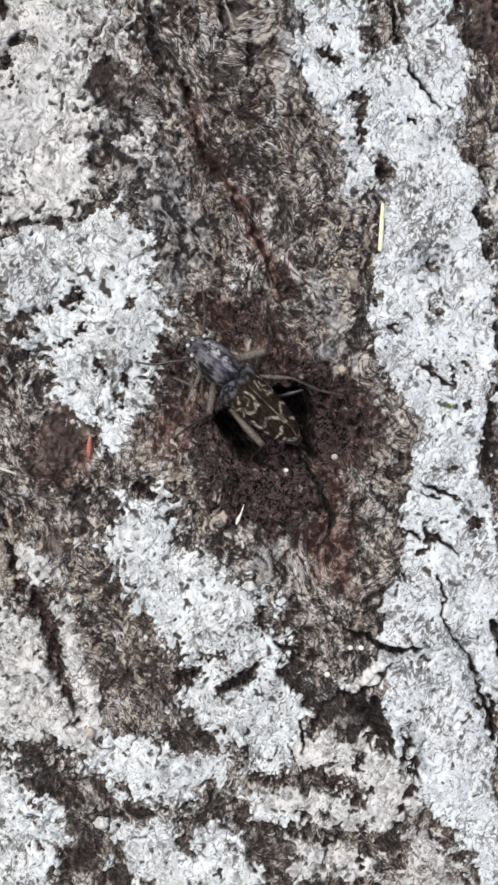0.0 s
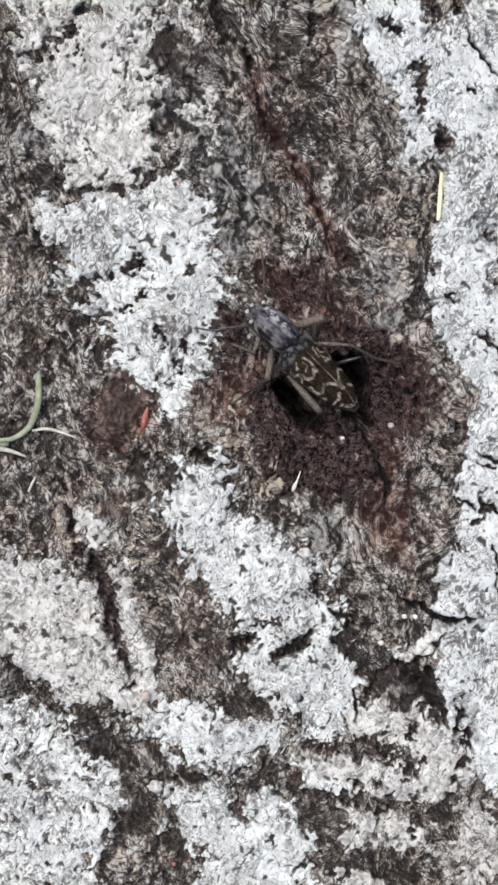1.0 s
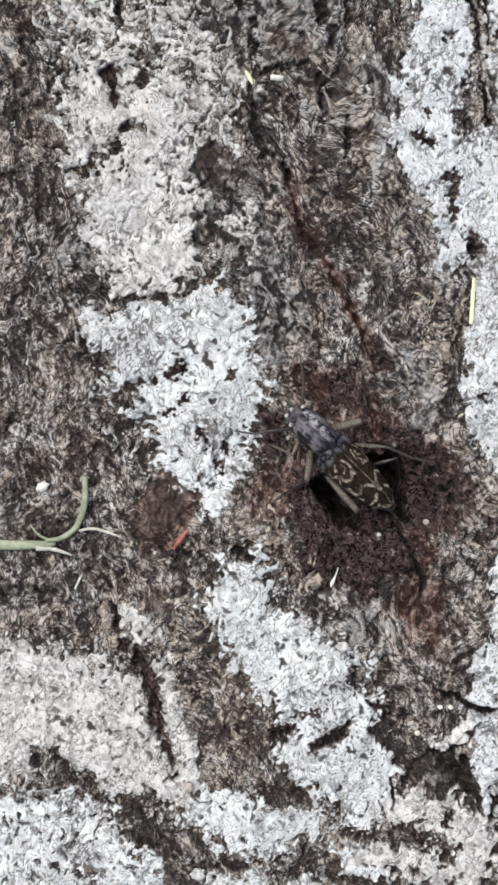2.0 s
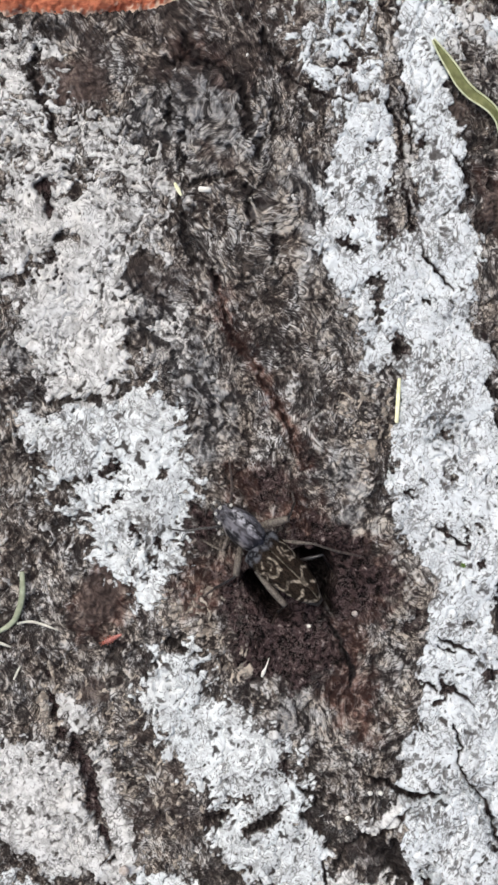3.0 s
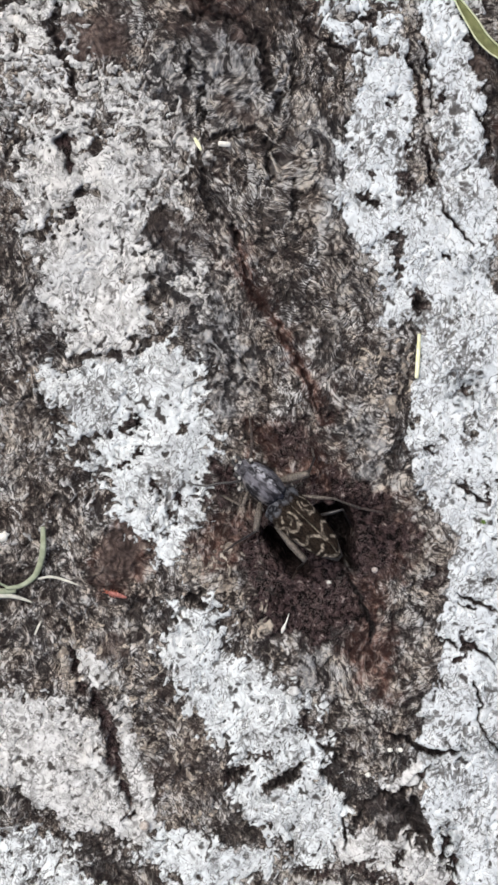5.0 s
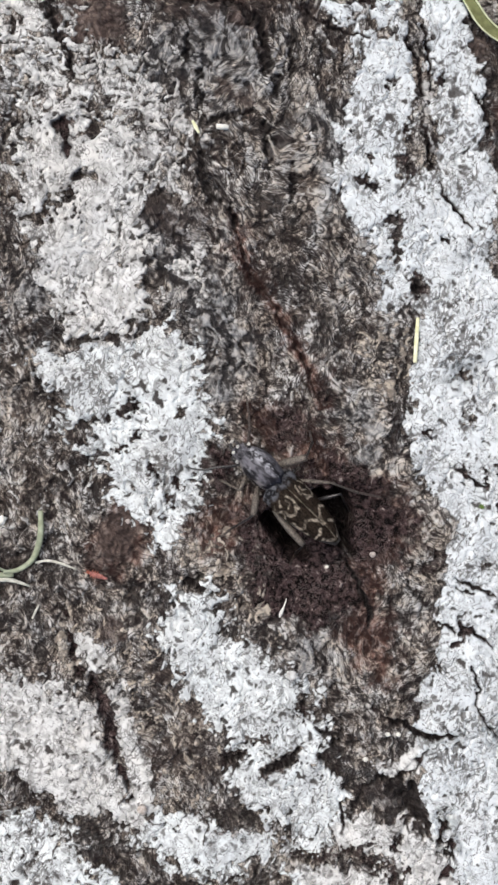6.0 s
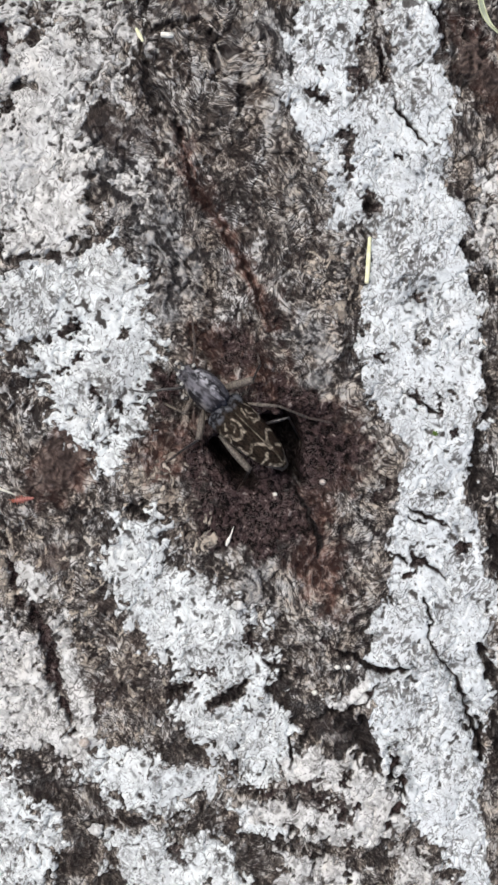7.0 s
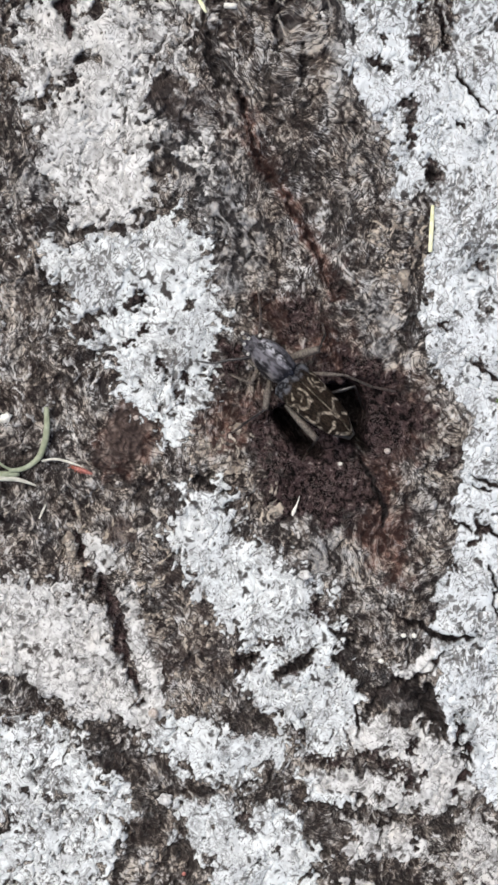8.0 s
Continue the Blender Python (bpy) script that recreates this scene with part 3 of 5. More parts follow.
scab = fbm(along_x, along_y, 0.62, 3, 2, 0.7)
flakes = fbm(gx, gy, 0.36, 2, 5)
fleck_cover = 0.40 * fbm(gx, gy, 6.0, 2, 6) + 0.50 * fbm(along_x, along_y, 1.7, 2, 3)
grit = 0.75 * scab + 0.55 * flakes
crease = np.abs(fbm(along_x, along_y * 0.7, 2.6, 2, 4)) - 0.05
# fleck drops in creases and furrows, so their shade is put into the colour
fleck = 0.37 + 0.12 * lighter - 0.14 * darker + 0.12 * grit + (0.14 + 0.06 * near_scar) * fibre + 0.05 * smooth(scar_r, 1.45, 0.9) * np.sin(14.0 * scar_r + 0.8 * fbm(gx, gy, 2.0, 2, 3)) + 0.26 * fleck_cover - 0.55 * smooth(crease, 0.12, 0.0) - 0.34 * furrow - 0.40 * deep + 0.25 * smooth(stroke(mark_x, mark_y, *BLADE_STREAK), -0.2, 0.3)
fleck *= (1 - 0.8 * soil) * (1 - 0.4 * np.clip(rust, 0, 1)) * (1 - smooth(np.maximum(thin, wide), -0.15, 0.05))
marks = stroke(mark_x, mark_y, *MARKS) - 0.05 + 0.20 * fbm(gx, gy, 0.42, 2, 3)
relief = 0.055 * grit + 0.08 * fibre
rings_in = np.sin(14.0 * scar_r + 0.8 * fbm(gx, gy, 2.0, 2, 3)) * smooth(scar_r, 1.45, 0.9)
relief = relief + 0.06 * rings_in + 0.5 * smooth(scar_r, 1.1, 0.7)
lumps = 0.10 * fbm(gx, gy, 2.0, 3, 4)
bark_z = (log_top(gx) + 0.16 * fbm(gx, gy, 7.0, 2, 1) + lumps + relief - 0.22 * smooth(crease, 0.25, 0.0) - 0.30 * furrow - 0.45 * deep
          - 0.55 * smooth(thin, -0.12, 0.12) - 0.7 * smooth(wide, -0.3, 0.3) - 0.45 * smooth(red, -0.05, 0.2)
          - 0.25 * smooth(marks, -0.05, 0.25) - 0.3 * smooth(stroke(mark_x, mark_y, *BLACK), -0.1, 0.3) - 0.5 * dip - 6.0 * smooth(hole, -0.4, 0.5))
# recesses turn near-black by colour as well as depth: dirt and painted shade
dirt_and_shade = 0.9 * smooth(stroke(mark_x, mark_y, *BLACK), -0.1, 0.12)
dirt_and_shade = np.maximum(dirt_and_shade, 0.55 * smooth(red, 0.08, 0.22))
dirt_and_shade = np.maximum(dirt_and_shade, np.maximum(0.85 * smooth(deep, 0.25, 0.8), 0.9 * smooth(hole, -0.1, 0.5)))
dirt_and_shade = np.maximum(dirt_and_shade, np.maximum(0.45 * smooth(marks, 0.02, 0.28), smooth(thin, -0.08, 0.06)))
rust = np.maximum(0.8 * rust, 0.9 * smooth(red, -0.45, 0.0))
fleck = fleck - 0.2 * smooth(red, 0.0, 0.18)
# the dark soil colour also fills marks and cracks
soil = np.maximum(np.maximum(soil, 0.85 * smooth(marks, -0.15, 0.14)), np.maximum(smooth(thin, -0.15, 0.02), 0.95 * smooth(wide, -0.25, 0.15)))


def sheet(name, z, keep, material, parent=None, only=None, **fields):
    """A mesh over the grid points at heights z, with the squares of which keep is true."""
    quad = keep[:-1, :-1] & keep[1:, :-1] & keep[:-1, 1:] & keep[1:, 1:]
    if only is not None:
        quad &= only[:-1, :-1]
    used = np.zeros(keep.shape, bool)
    for rows in (slice(0, -1), slice(1, None)):
        for cols in (slice(0, -1), slice(1, None)):
            used[rows, cols] |= quad
    index = np.cumsum(used).reshape(used.shape) - 1
    j, i = np.nonzero(quad)
    loops = np.stack([index[j, i], index[j, i + 1], index[j + 1, i + 1], index[j + 1, i]], 1).astype(np.int32)
    co = np.stack([gx[used], gy[used], z[used]], 1) * 0.001
    me = bpy.data.meshes.new(name)
    me.vertices.add(len(co))
    me.vertices.foreach_set("co", co.astype(np.float32).ravel())
    me.loops.add(loops.size)
    me.loops.foreach_set("vertex_index", loops.ravel())
    me.polygons.add(len(loops))
    me.polygons.foreach_set("loop_start", np.arange(0, loops.size, 4, dtype=np.int32))
    me.polygons.foreach_set("use_smooth", np.ones(len(loops), bool))
    for key, values in fields.items():
        me.attributes.new(key, "FLOAT", "POINT").data.foreach_set("value", values[used].astype(np.float32).ravel())
    me.materials.append(material)
    me.update()
    ob = new(name, me)
    ob.parent = parent
    return ob


# ---- the log ----
log = tagged(new("fallen_log"), "old fallen log with dark cracked bark under pale lichen", "log")


def log_body():
    """The rest of the log: a drum of bark that dips under the finely worked sheet."""
    turns, lengths = np.radians(np.linspace(0, 360, 361)[:-1]), np.linspace(-500, 500, 251)
    a, y = np.meshgrid(turns, lengths)
    r = 299.2 + 1.2 * fbm(a * 300, y, 30.0, 3, 2) + 0.5 * fbm(a * 300, y * 0.6, 9.0, 2, 3)
    x, z = -21.0 + r * np.sin(a), 1.3 - 300.0 + r * np.cos(a)
    under = (x > X0 - 3) & (x < X1 + 3) & (y > Y0 - 3) & (y < Y1 + 3) & (z > -100)
    z = np.where(under, z - 9.0, z)
    n, m = len(turns), len(lengths)
    faces = [(j * n + i, j * n + (i + 1) % n, (j + 1) * n + (i + 1) % n, (j + 1) * n + i) for j in range(m - 1) for i in range(n)]
    faces += [tuple(range(n))[::-1], tuple(range((m - 1) * n, m * n))]
    me = bpy.data.meshes.new("log_body")
    me.from_pydata((np.stack([x, y, z], -1).reshape(-1, 3) * 0.001).tolist(), [], faces)
    me.polygons.foreach_set("use_smooth", [True] * len(faces))
    for key, values in (("across", a * 300), ("along", y), ("fleck", 0.33 + 0.15 * fbm(a * 300, y, 12.0, 3, 4))):
        me.attributes.new(key, "FLOAT", "POINT").data.foreach_set("value", values.astype(np.float32).ravel())
    me.materials.append(BARK)
    ob = new("log_body", me)
    ob.parent = log


log_body()


def ground_sheet():
    bm = bmesh.new()
    bmesh.ops.create_grid(bm, x_segments=60, y_segments=60, size=30.0)
    for v in bm.verts:
        v.co.z = -0.602 + 0.02 * noise.noise(v.co * 0.8)
    me = bpy.data.meshes.new("ground")
    bm.to_mesh(me)
    bm.free()
    me.materials.append(SOIL_GROUND)
    tagged(new("ground", me), "plain brown earth under the log", "ground", kind="structure")


SOIL_GROUND = plain_material("brown_earth", (0.06, 0.045, 0.035), (0.14, 0.11, 0.085), 40, 0.95, 0.2, 4)
ground_sheet()

# ---- lichen ----
marks = np.maximum(marks, np.maximum(np.maximum(thin, wide), stroke(mark_x, mark_y, *BLADE_STREAK)))
marks = np.maximum(marks, np.maximum(stroke(gx, gy, *HOLE), stroke(mark_x, mark_y, *BLACK) + 0.1))

rough = fbm(along_x, along_y, 0.85, 3, 7, 0.6)
across = fbm(across_x * 0.62 + swirl, across_y * 1.15 + 0.3 * fbm(gx, gy, 2.0, 2, 4), 0.85, 3, 7, 0.6)
crumb = fbm(gx, gy, 0.45, 2, 1)
wrinkle = 1 - np.abs(fbm(gx, gy, 0.55, 2, 3))

PATCHES = []


def crust(solid, grain, material, words, chains):
    """Notes one crust of lichen: how closed it is, its grain and the strokes that it fills."""
    PATCHES.append((solid, grain, material, words, chains))


crust(1.3, rough, LICHEN_WHITE, "broad bluish-white lichen crust on the bark, cracked and dotted black", [
    [(8.88, 20.58, 2.22), (8.89, 18.52, 2.65), (7.98, 14.36, 2.89), (7.05, 12.04, 2.31), (9.43, 8.35, 2.80), (10.40, 5.08, 2.17), (10.09, 2.02, 1.16)],
    [(13.72, 30.49, 2.17), (13.29, 26.84, 1.69), (14.51, 22.31, 2.31), (15.28, 17.72, 2.17), (15.81, 13.08, 2.51), (15.39, 8.39, 2.89), (13.99, 4.62, 3.61), (15.96, 0.83, 4.10), (15.52, -2.99, 4.43)],
    [(8.95, 9.28, 1.93), (12.03, 9.30, 2.89)]])
crust(1.0, rough, LICHEN_WHITE, "small bright white lichen cushion by a dark furrow", [
    [(18.47, 29.67, 0.63), (19.78, 28.53, 0.82)], [(12.54, 31.57, 1.06), (14.43, 29.83, 1.74), (15.62, 29.20, 0.87)]])
crust(0.12, rough, LICHEN_WHITE, "speckled thin white lichen film on brown bark", [
    [(7.65, 32.97, 1.64), (7.44, 28.03, 1.93), (7.93, 23.52, 2.31)], [(3.98, 27.94, 1.25), (5.37, 24.82, 1.25)]])
crust(1.4, rough, LICHEN_WHITE, "thick white lichen crust running along the bark", [
    [(16.03, -4.91, 4.82), (16.07, -8.29, 5.21), (16.59, -11.20, 4.72), (17.86, -14.64, 3.47), (18.65, -17.60, 2.89)],
    [(18.15, -17.59, 2.89), (16.96, -21.00, 2.65), (17.75, -24.50, 3.95), (18.30, -29.01, 3.95)],
    [(20.28, -27.09, 2.02), (20.42, -29.61, 2.41), (20.01, -35.64, 2.80), (20.46, -39.23, 2.65)],
    [(16.86, -33.46, 4.82), (16.40, -36.46, 4.58), (16.95, -40.55, 4.58), (18.01, -44.70, 4.34)]])
crust(0.9, rough, LICHEN_WHITE, "pale lichen crust with short black cracks", [
    [(16.81, -37.87, 4.10), (17.91, -43.24, 4.10), (19.00, -47.72, 2.89), (21.10, -51.86, 1.69), (22.22, -55.97, 1.21)], [(15.47, -43.08, 1.93), (16.42, -42.18, 1.93)]])
crust(0.62, across, LICHEN_CREAM, "worn cream-grey lichen crust showing dark bark between", [
    [(-17.94, 12.79, 3.37), (-16.59, 10.99, 4.58), (-15.26, 7.82, 5.30), (-14.85, 4.17, 4.58), (-14.44, 0.50, 3.13)],
    [(-12.90, 14.15, 1.93), (-12.93, 11.90, 2.22), (-12.51, 8.27, 2.22), (-12.08, 5.09, 1.93), (-13.28, 0.96, 2.65)], [(-8.78, 4.54, 1.25), (-7.95, 4.54, 1.16)]])
crust(0.12, across, LICHEN_CREAM, "pinkish-cream lichen crust broken by cross furrows", [
    [(-19.56, 24.82, 2.89), (-18.71, 21.73, 3.13), (-19.22, 18.17, 2.89), (-17.90, 15.04, 3.37)], [(-15.11, 19.96, 1.93), (-11.94, 19.08, 1.93), (-11.98, 15.50, 2.17)], [(-17.58, 13.68, 2.41), (-16.27, 10.04, 2.41)]])
crust(0.75, across, LICHEN_PALE, "bright white lichen crust pitted with black dots", [
    [(-9.16, -3.20, 2.99), (-9.41, -5.99, 3.95), (-8.74, -8.80, 3.66), (-8.99, -12.08, 2.89), (-8.78, -14.92, 2.31), (-9.27, -17.53, 1.25)],
    [(-17.50, -4.12, 2.31), (-13.11, -5.05, 3.86), (-15.46, -7.38, 2.65), (-11.76, -8.79, 3.86), (-12.25, -11.60, 2.41), (-10.40, -13.49, 2.89)]])
crust(0.62, rough, LICHEN_PALE, "wrinkled white lichen crust beside the dark stain", [
    [(-7.18, -24.42, 2.65), (-7.39, -26.22, 2.89), (-5.59, -28.71, 3.18), (-2.19, -31.48, 4.15), (-0.35, -33.80, 4.34), (-1.23, -36.56, 2.89), (1.07, -37.54, 4.10), (3.20, -40.86, 3.13), (2.55, -43.68, 1.93)],
    [(-2.34, -38.40, 1.54), (-1.17, -40.76, 2.17)]])
crust(0.55, rough, LICHEN_CREAM, "cream-white lichen crust split by a deep crack", [
    [(-25.34, -31.89, 2.89), (-21.37, -33.23, 3.37), (-18.72, -34.59, 3.76), (-16.06, -37.34, 2.80), (-13.84, -40.12, 2.17), (-12.27, -41.76, 1.83)],
    [(-25.41, -36.44, 3.86), (-20.07, -36.88, 2.89), (-16.52, -39.65, 2.89)]])
crust(0.36, rough, LICHEN_PALE, "white lichen crust near the lower bark", [
    [(-26.00, -45.69, 4.34), (-21.51, -46.15, 3.86), (-19.28, -48.97, 3.86), (-16.12, -48.99, 3.13), (-17.50, -52.77, 3.86), (-21.14, -54.65, 4.34), (-17.98, -57.07, 3.37)],
    [(-21.02, -42.88, 1.93), (-17.88, -42.89, 1.25)]])
crust(0.5, rough, LICHEN_PALE, "greyish-white lichen crust with a wrinkled surface", [
    [(-10.46, -43.18, 1.83), (-7.97, -43.92, 2.41), (-5.24, -45.38, 2.99), (-4.77, -47.28, 2.41), (-1.59, -44.52, 1.69)],
    [(-7.03, -51.03, 2.65), (-3.80, -53.03, 3.37), (-0.12, -51.23, 2.80), (0.87, -55.12, 2.89), (-3.76, -56.89, 3.37)], [(0.78, -48.86, 1.93), (4.49, -48.27, 1.21)]])
crust(1.25, rough, LICHEN_CREAM, "clean cream-white lichen crust with black gaps", [
    [(6.27, -43.70, 1.25), (10.04, -44.02, 2.02), (13.18, -45.49, 2.02), (13.02, -48.38, 2.22), (9.21, -48.60, 1.93), (5.43, -48.16, 1.54), (2.15, -47.47, 1.16)]])
crust(1.0, rough, LICHEN_CREAM, "thin cream lichen rim along a deep crack", [
    [(-13.07, -31.41, 0.39), (-12.85, -33.23, 0.43), (-12.58, -35.52, 0.48), (-12.04, -37.59, 0.53), (-11.50, -39.31, 0.53), (-11.14, -40.84, 0.67)], [(-16.02, -26.67, 0.34), (-15.14, -27.57, 0.34), (-14.35, -28.60, 0.34)], [(12.30, -35.49, 0.10), (11.88, -36.97, 0.14), (10.66, -37.97, 0.14), (9.83, -38.18, 0.10)]])
crust(-0.05, rough, LICHEN_GREY, "faded grey lichen haze on furrowed bark", [
    [(-8.87, 16.91, 1.64), (-7.98, 13.74, 1.74), (-8.69, 10.99, 1.64)], [(-6.67, 3.63, 0.96), (-7.59, 5.48, 1.21)]])
crust(-0.22, rough, LICHEN_TAN, "thin broken beige lichen flakes", [
    [(-9.37, -33.25, 2.89), (-8.01, -36.47, 2.89), (-7.54, -39.26, 1.93)], [(-12.93, -27.34, 1.93), (-12.04, -28.69, 1.93)], [(-17.33, -25.11, 1.45), (-16.46, -26.89, 1.25)]])
crust(0.34, rough, LICHEN_GREY, "broken beige-grey lichen flakes over dark bark", [
    [(4.09, -51.86, 1.64), (7.90, -53.48, 2.51), (12.22, -54.19, 1.64)], [(16.05, -52.44, 1.74), (17.66, -56.49, 2.22), (19.27, -60.10, 1.93)], [(6.56, -57.32, 2.41), (11.40, -59.57, 1.93)]])
crust(-0.35, rough, LICHEN_GREY, "scattered grey lichen specks on rough bark", [
    [(3.51, 20.69, 1.6), (4.01, 17.69, 2.0)], [(1.24, 28.55, 2.41), (4.44, 25.95, 1.93)], [(-9.67, 19.98, 1.93), (-9.20, 22.21, 2.41)]])
crust(0.2, rough, LICHEN_CREAM, "patchy pinkish-cream lichen by the grass blade", [
    [(18.23, 29.29, 1.35), (19.68, 28.66, 1.25)], [(24.25, 30.00, 2.17), (24.87, 23.55, 2.17)], [(16.19, 21.44, 1.64)], [(22.75, 4.65, 2.17), (22.83, 0.33, 2.41), (24.87, -2.09, 1.93)],
    [(26.21, -31.42, 1.06), (24.74, -35.56, 1.25), (24.95, -11.37, 1.06)], [(13.24, 31.37, 1.93), (16.10, 28.98, 1.21)]])
crust(-0.12, rough, LICHEN_TAN, "crumbly beige lichen flakes on brown bark", [
    [(-6.59, -18.80, 1.54), (-4.00, -20.52, 1.35)], [(-2.12, -23.70, 1.25), (-1.41, -24.20, 1.06)], [(8.81, -2.30, 1.45), (9.78, -5.13, 1.06)]])
streaky = fbm(along_x * 1.5, along_y * 0.6, 0.85, 3, 2, 0.6)
crust(1.1, rough, LICHEN_CREAM, "smooth pinkish-cream lichen plate beside the grass blade", [
    [(15.81, 20.87, 0.42), (16.96, 20.99, 0.46), (16.59, 19.60, 0.32)]])
crust(0.05, streaky, LICHEN_GREY, "streaky grey lichen film along the furrowed flank", [
    [(23.99, 4.65, 0.65), (23.83, -0.15, 0.74), (24.52, -5.00, 0.65)], [(23.09, -14.77, 0.46), (23.42, -19.24, 0.65), (24.28, -24.76, 0.56)], [(24.26, -9.88, 0.46), (24.71, -14.82, 0.46), (25.13, -21.29, 0.46)]])
crust(0.35, streaky, LICHEN_GREY, "thin pale grey lichen strip with fine upright cracks", [
    [(10.96, 23.13, 0.46), (11.74, 20.41, 0.56), (12.19, 17.20, 0.46), (12.45, 14.43, 0.32)], [(10.21, 29.46, 0.65), (10.94, 25.87, 0.46)]])
crust(-0.4, streaky, LICHEN_GREY, "weathered grey lichen along the log's flank", [
    [(-24.73, 8.27, 3.86), (-24.00, -0.04, 2.89), (-25.84, -8.55, 3.86)], [(-21.56, -11.08, 2.41), (-21.17, -14.98, 2.89), (-17.26, -13.64, 1.93)]])
owner, cover = np.zeros(gx.shape, int) - 1, np.full(gx.shape, -9.0, np.float32)
for k, (solid, grain, mat, words, chains) in enumerate(PATCHES):
    inside = stroke(warp_x, warp_y, *chains)
    firm = solid > 0.8
    value = np.minimum((0.65 if firm else 0.42) * inside, solid) + (0.15 if firm else 0.25) * grain + (0.05 if firm else 0.08) * crumb
    value = np.minimum(value + (0.35 if "rim" in words else 0.0) - (0.0 if "rim" in words else 1.0) * (1.1 * furrow + deep), -marks - 0.05)
    take = value > cover
    owner[take], cover[take] = k, value[take]

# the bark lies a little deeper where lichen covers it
sheet("bark", bark_z - 0.30 * smooth(cover, 0.0, 0.16), np.ones(gx.shape, bool), BARK, log, fleck=fleck, rust=np.clip(rust, 0, 1), soil=soil, ash=ash, bare=bare, dirt_and_shade=dirt_and_shade, across=grain_u, along=grain_v)

# each crust is a mosaic of grown-together thalli
seeds = np.random.RandomState(3).uniform((X0, Y0), (X1, Y1), (110, 2))
thallus, nearest = np.zeros(gx.shape, int), np.full(gx.shape, 1e9, np.float32)
for k, (sx, sy) in enumerate(seeds):
    far = (warp_x - sx) ** 2 + (warp_y - sy) ** 2
    closer = far < nearest
    thallus[closer], nearest[closer] = k, far[closer]
top_z = bark_z.copy()
pores = smooth(fbm(gx, gy, 0.8, 2, 4) + 0.5 * fbm(gx, gy, 4.0, 2, 2), 1.9, 2.6)
thin_lichen = smooth(stroke(warp_x, warp_y, *THIN_LICHEN_A, *THIN_LICHEN_B), -0.9, 0.6)
thin_lichen = np.clip(0.85 * thin_lichen + 0.22 * fbm(gx, gy, 3.2, 2, 5) + 0.12, 0, 1)
# small dark pits, most of them where the crust is thin
chance = np.random.RandomState(21)
for k in range(11000):
    i, j = chance.randint(9, gx.shape[1] - 9), chance.randint(9, gx.shape[0] - 9)
    if chance.rand() > 0.12 + 0.6 * thin_lichen[j, i]:
        continue
    long_r, short_r, turn = chance.uniform(0.16, 0.46), chance.uniform(0.10, 0.22), chance.normal(0.6, 0.7)
    box = (slice(j - 8, j + 9), slice(i - 8, i + 9))
    dx, dy = mark_x[box] - gx[j, i], mark_y[box] - gy[j, i]
    u, v = (math.cos(turn) * dx + math.sin(turn) * dy) / short_r, (math.cos(turn) * dy - math.sin(turn) * dx) / long_r
    pores[box] = np.maximum(pores[box], chance.uniform(0.55, 1.0) * smooth(np.hypot(u, v), 1.35, 0.6))
for k, (solid, grain, mat, words, chains) in enumerate(PATCHES):
    mine = (owner == k) & (cover > -0.25)
    mine[1:, :] |= mine[:-1, :]
    mine[:, 1:] |= mine[:, :-1]
    z = bark_z - (0.85 * relief + 0.6 * lumps) * smooth(cover, -0.05, 0.3) + np.clip(cover * 0.3, -0.10, 0.06) + np.where(cover > 0, 0.04 * smooth(cover, 0, 0.3) + 0.008 * wrinkle + 0.007 * crumb - 0.10 * pores, 0)
    wear = np.maximum(smooth(cover, 0.14, -0.08), 0.9 * pores)
    top_z = np.where(mine, np.maximum(top_z, z), top_z)
    patch = tagged(new("lichen_patch"), words, "lichen", "lichen patches on the bark")
    rest = mine.copy()
    for cell in np.unique(thallus[mine]):
        here = mine & (thallus == cell)
        if here.sum() > 500:
            sheet("thallus", z, mine, mat, patch, here, wear=wear, thin=thin_lichen)
            rest &= ~here
    if rest.sum() > 20:
        tagged(sheet("thallus_rest", z, mine, mat, patch, rest, wear=wear, thin=thin_lichen), kind="stuff")


# ---- helpers for small things ----
def top_at(x, y, reach=2):
    """The height of bark or lichen at a place."""
    i, j = int(round((x - X0) / STEP)), int(round((y - Y0) / STEP))
    i, j = min(max(i, 3), gx.shape[1] - 4), min(max(j, 3), gx.shape[0] - 4)
    return float(np.max(top_z[j - reach:j + reach + 1, i - reach:i + reach + 1]))


def part(name, bm, material, parent, label=""):
    for f in bm.faces:
        f.smooth = True
    bmesh.ops.recalc_face_normals(bm, faces=bm.faces)
    me = bpy.data.meshes.new(name)
    bmesh.ops.scale(bm, vec=(0.001,) * 3, verts=bm.verts)
    bm.to_mesh(me)
    bm.free()
    me.materials.append(material)
    ob = new(name, me)
    ob.parent = parent
    return tagged(ob, label)


def rings(sections, bm=None):
    """A closed skin over rings of points; the ends are capped."""
    bm = bm or bmesh.new()
    rows = [[bm.verts.new(p) for p in ring] for ring in sections]
    n = len(rows[0])
    for a, b in zip(rows, rows[1:]):
        for i in range(n):
            bm.faces.new((a[i], a[(i + 1) % n], b[(i + 1) % n], b[i]))
    bm.faces.new(rows[0][::-1])
    bm.faces.new(rows[-1])
    return bm


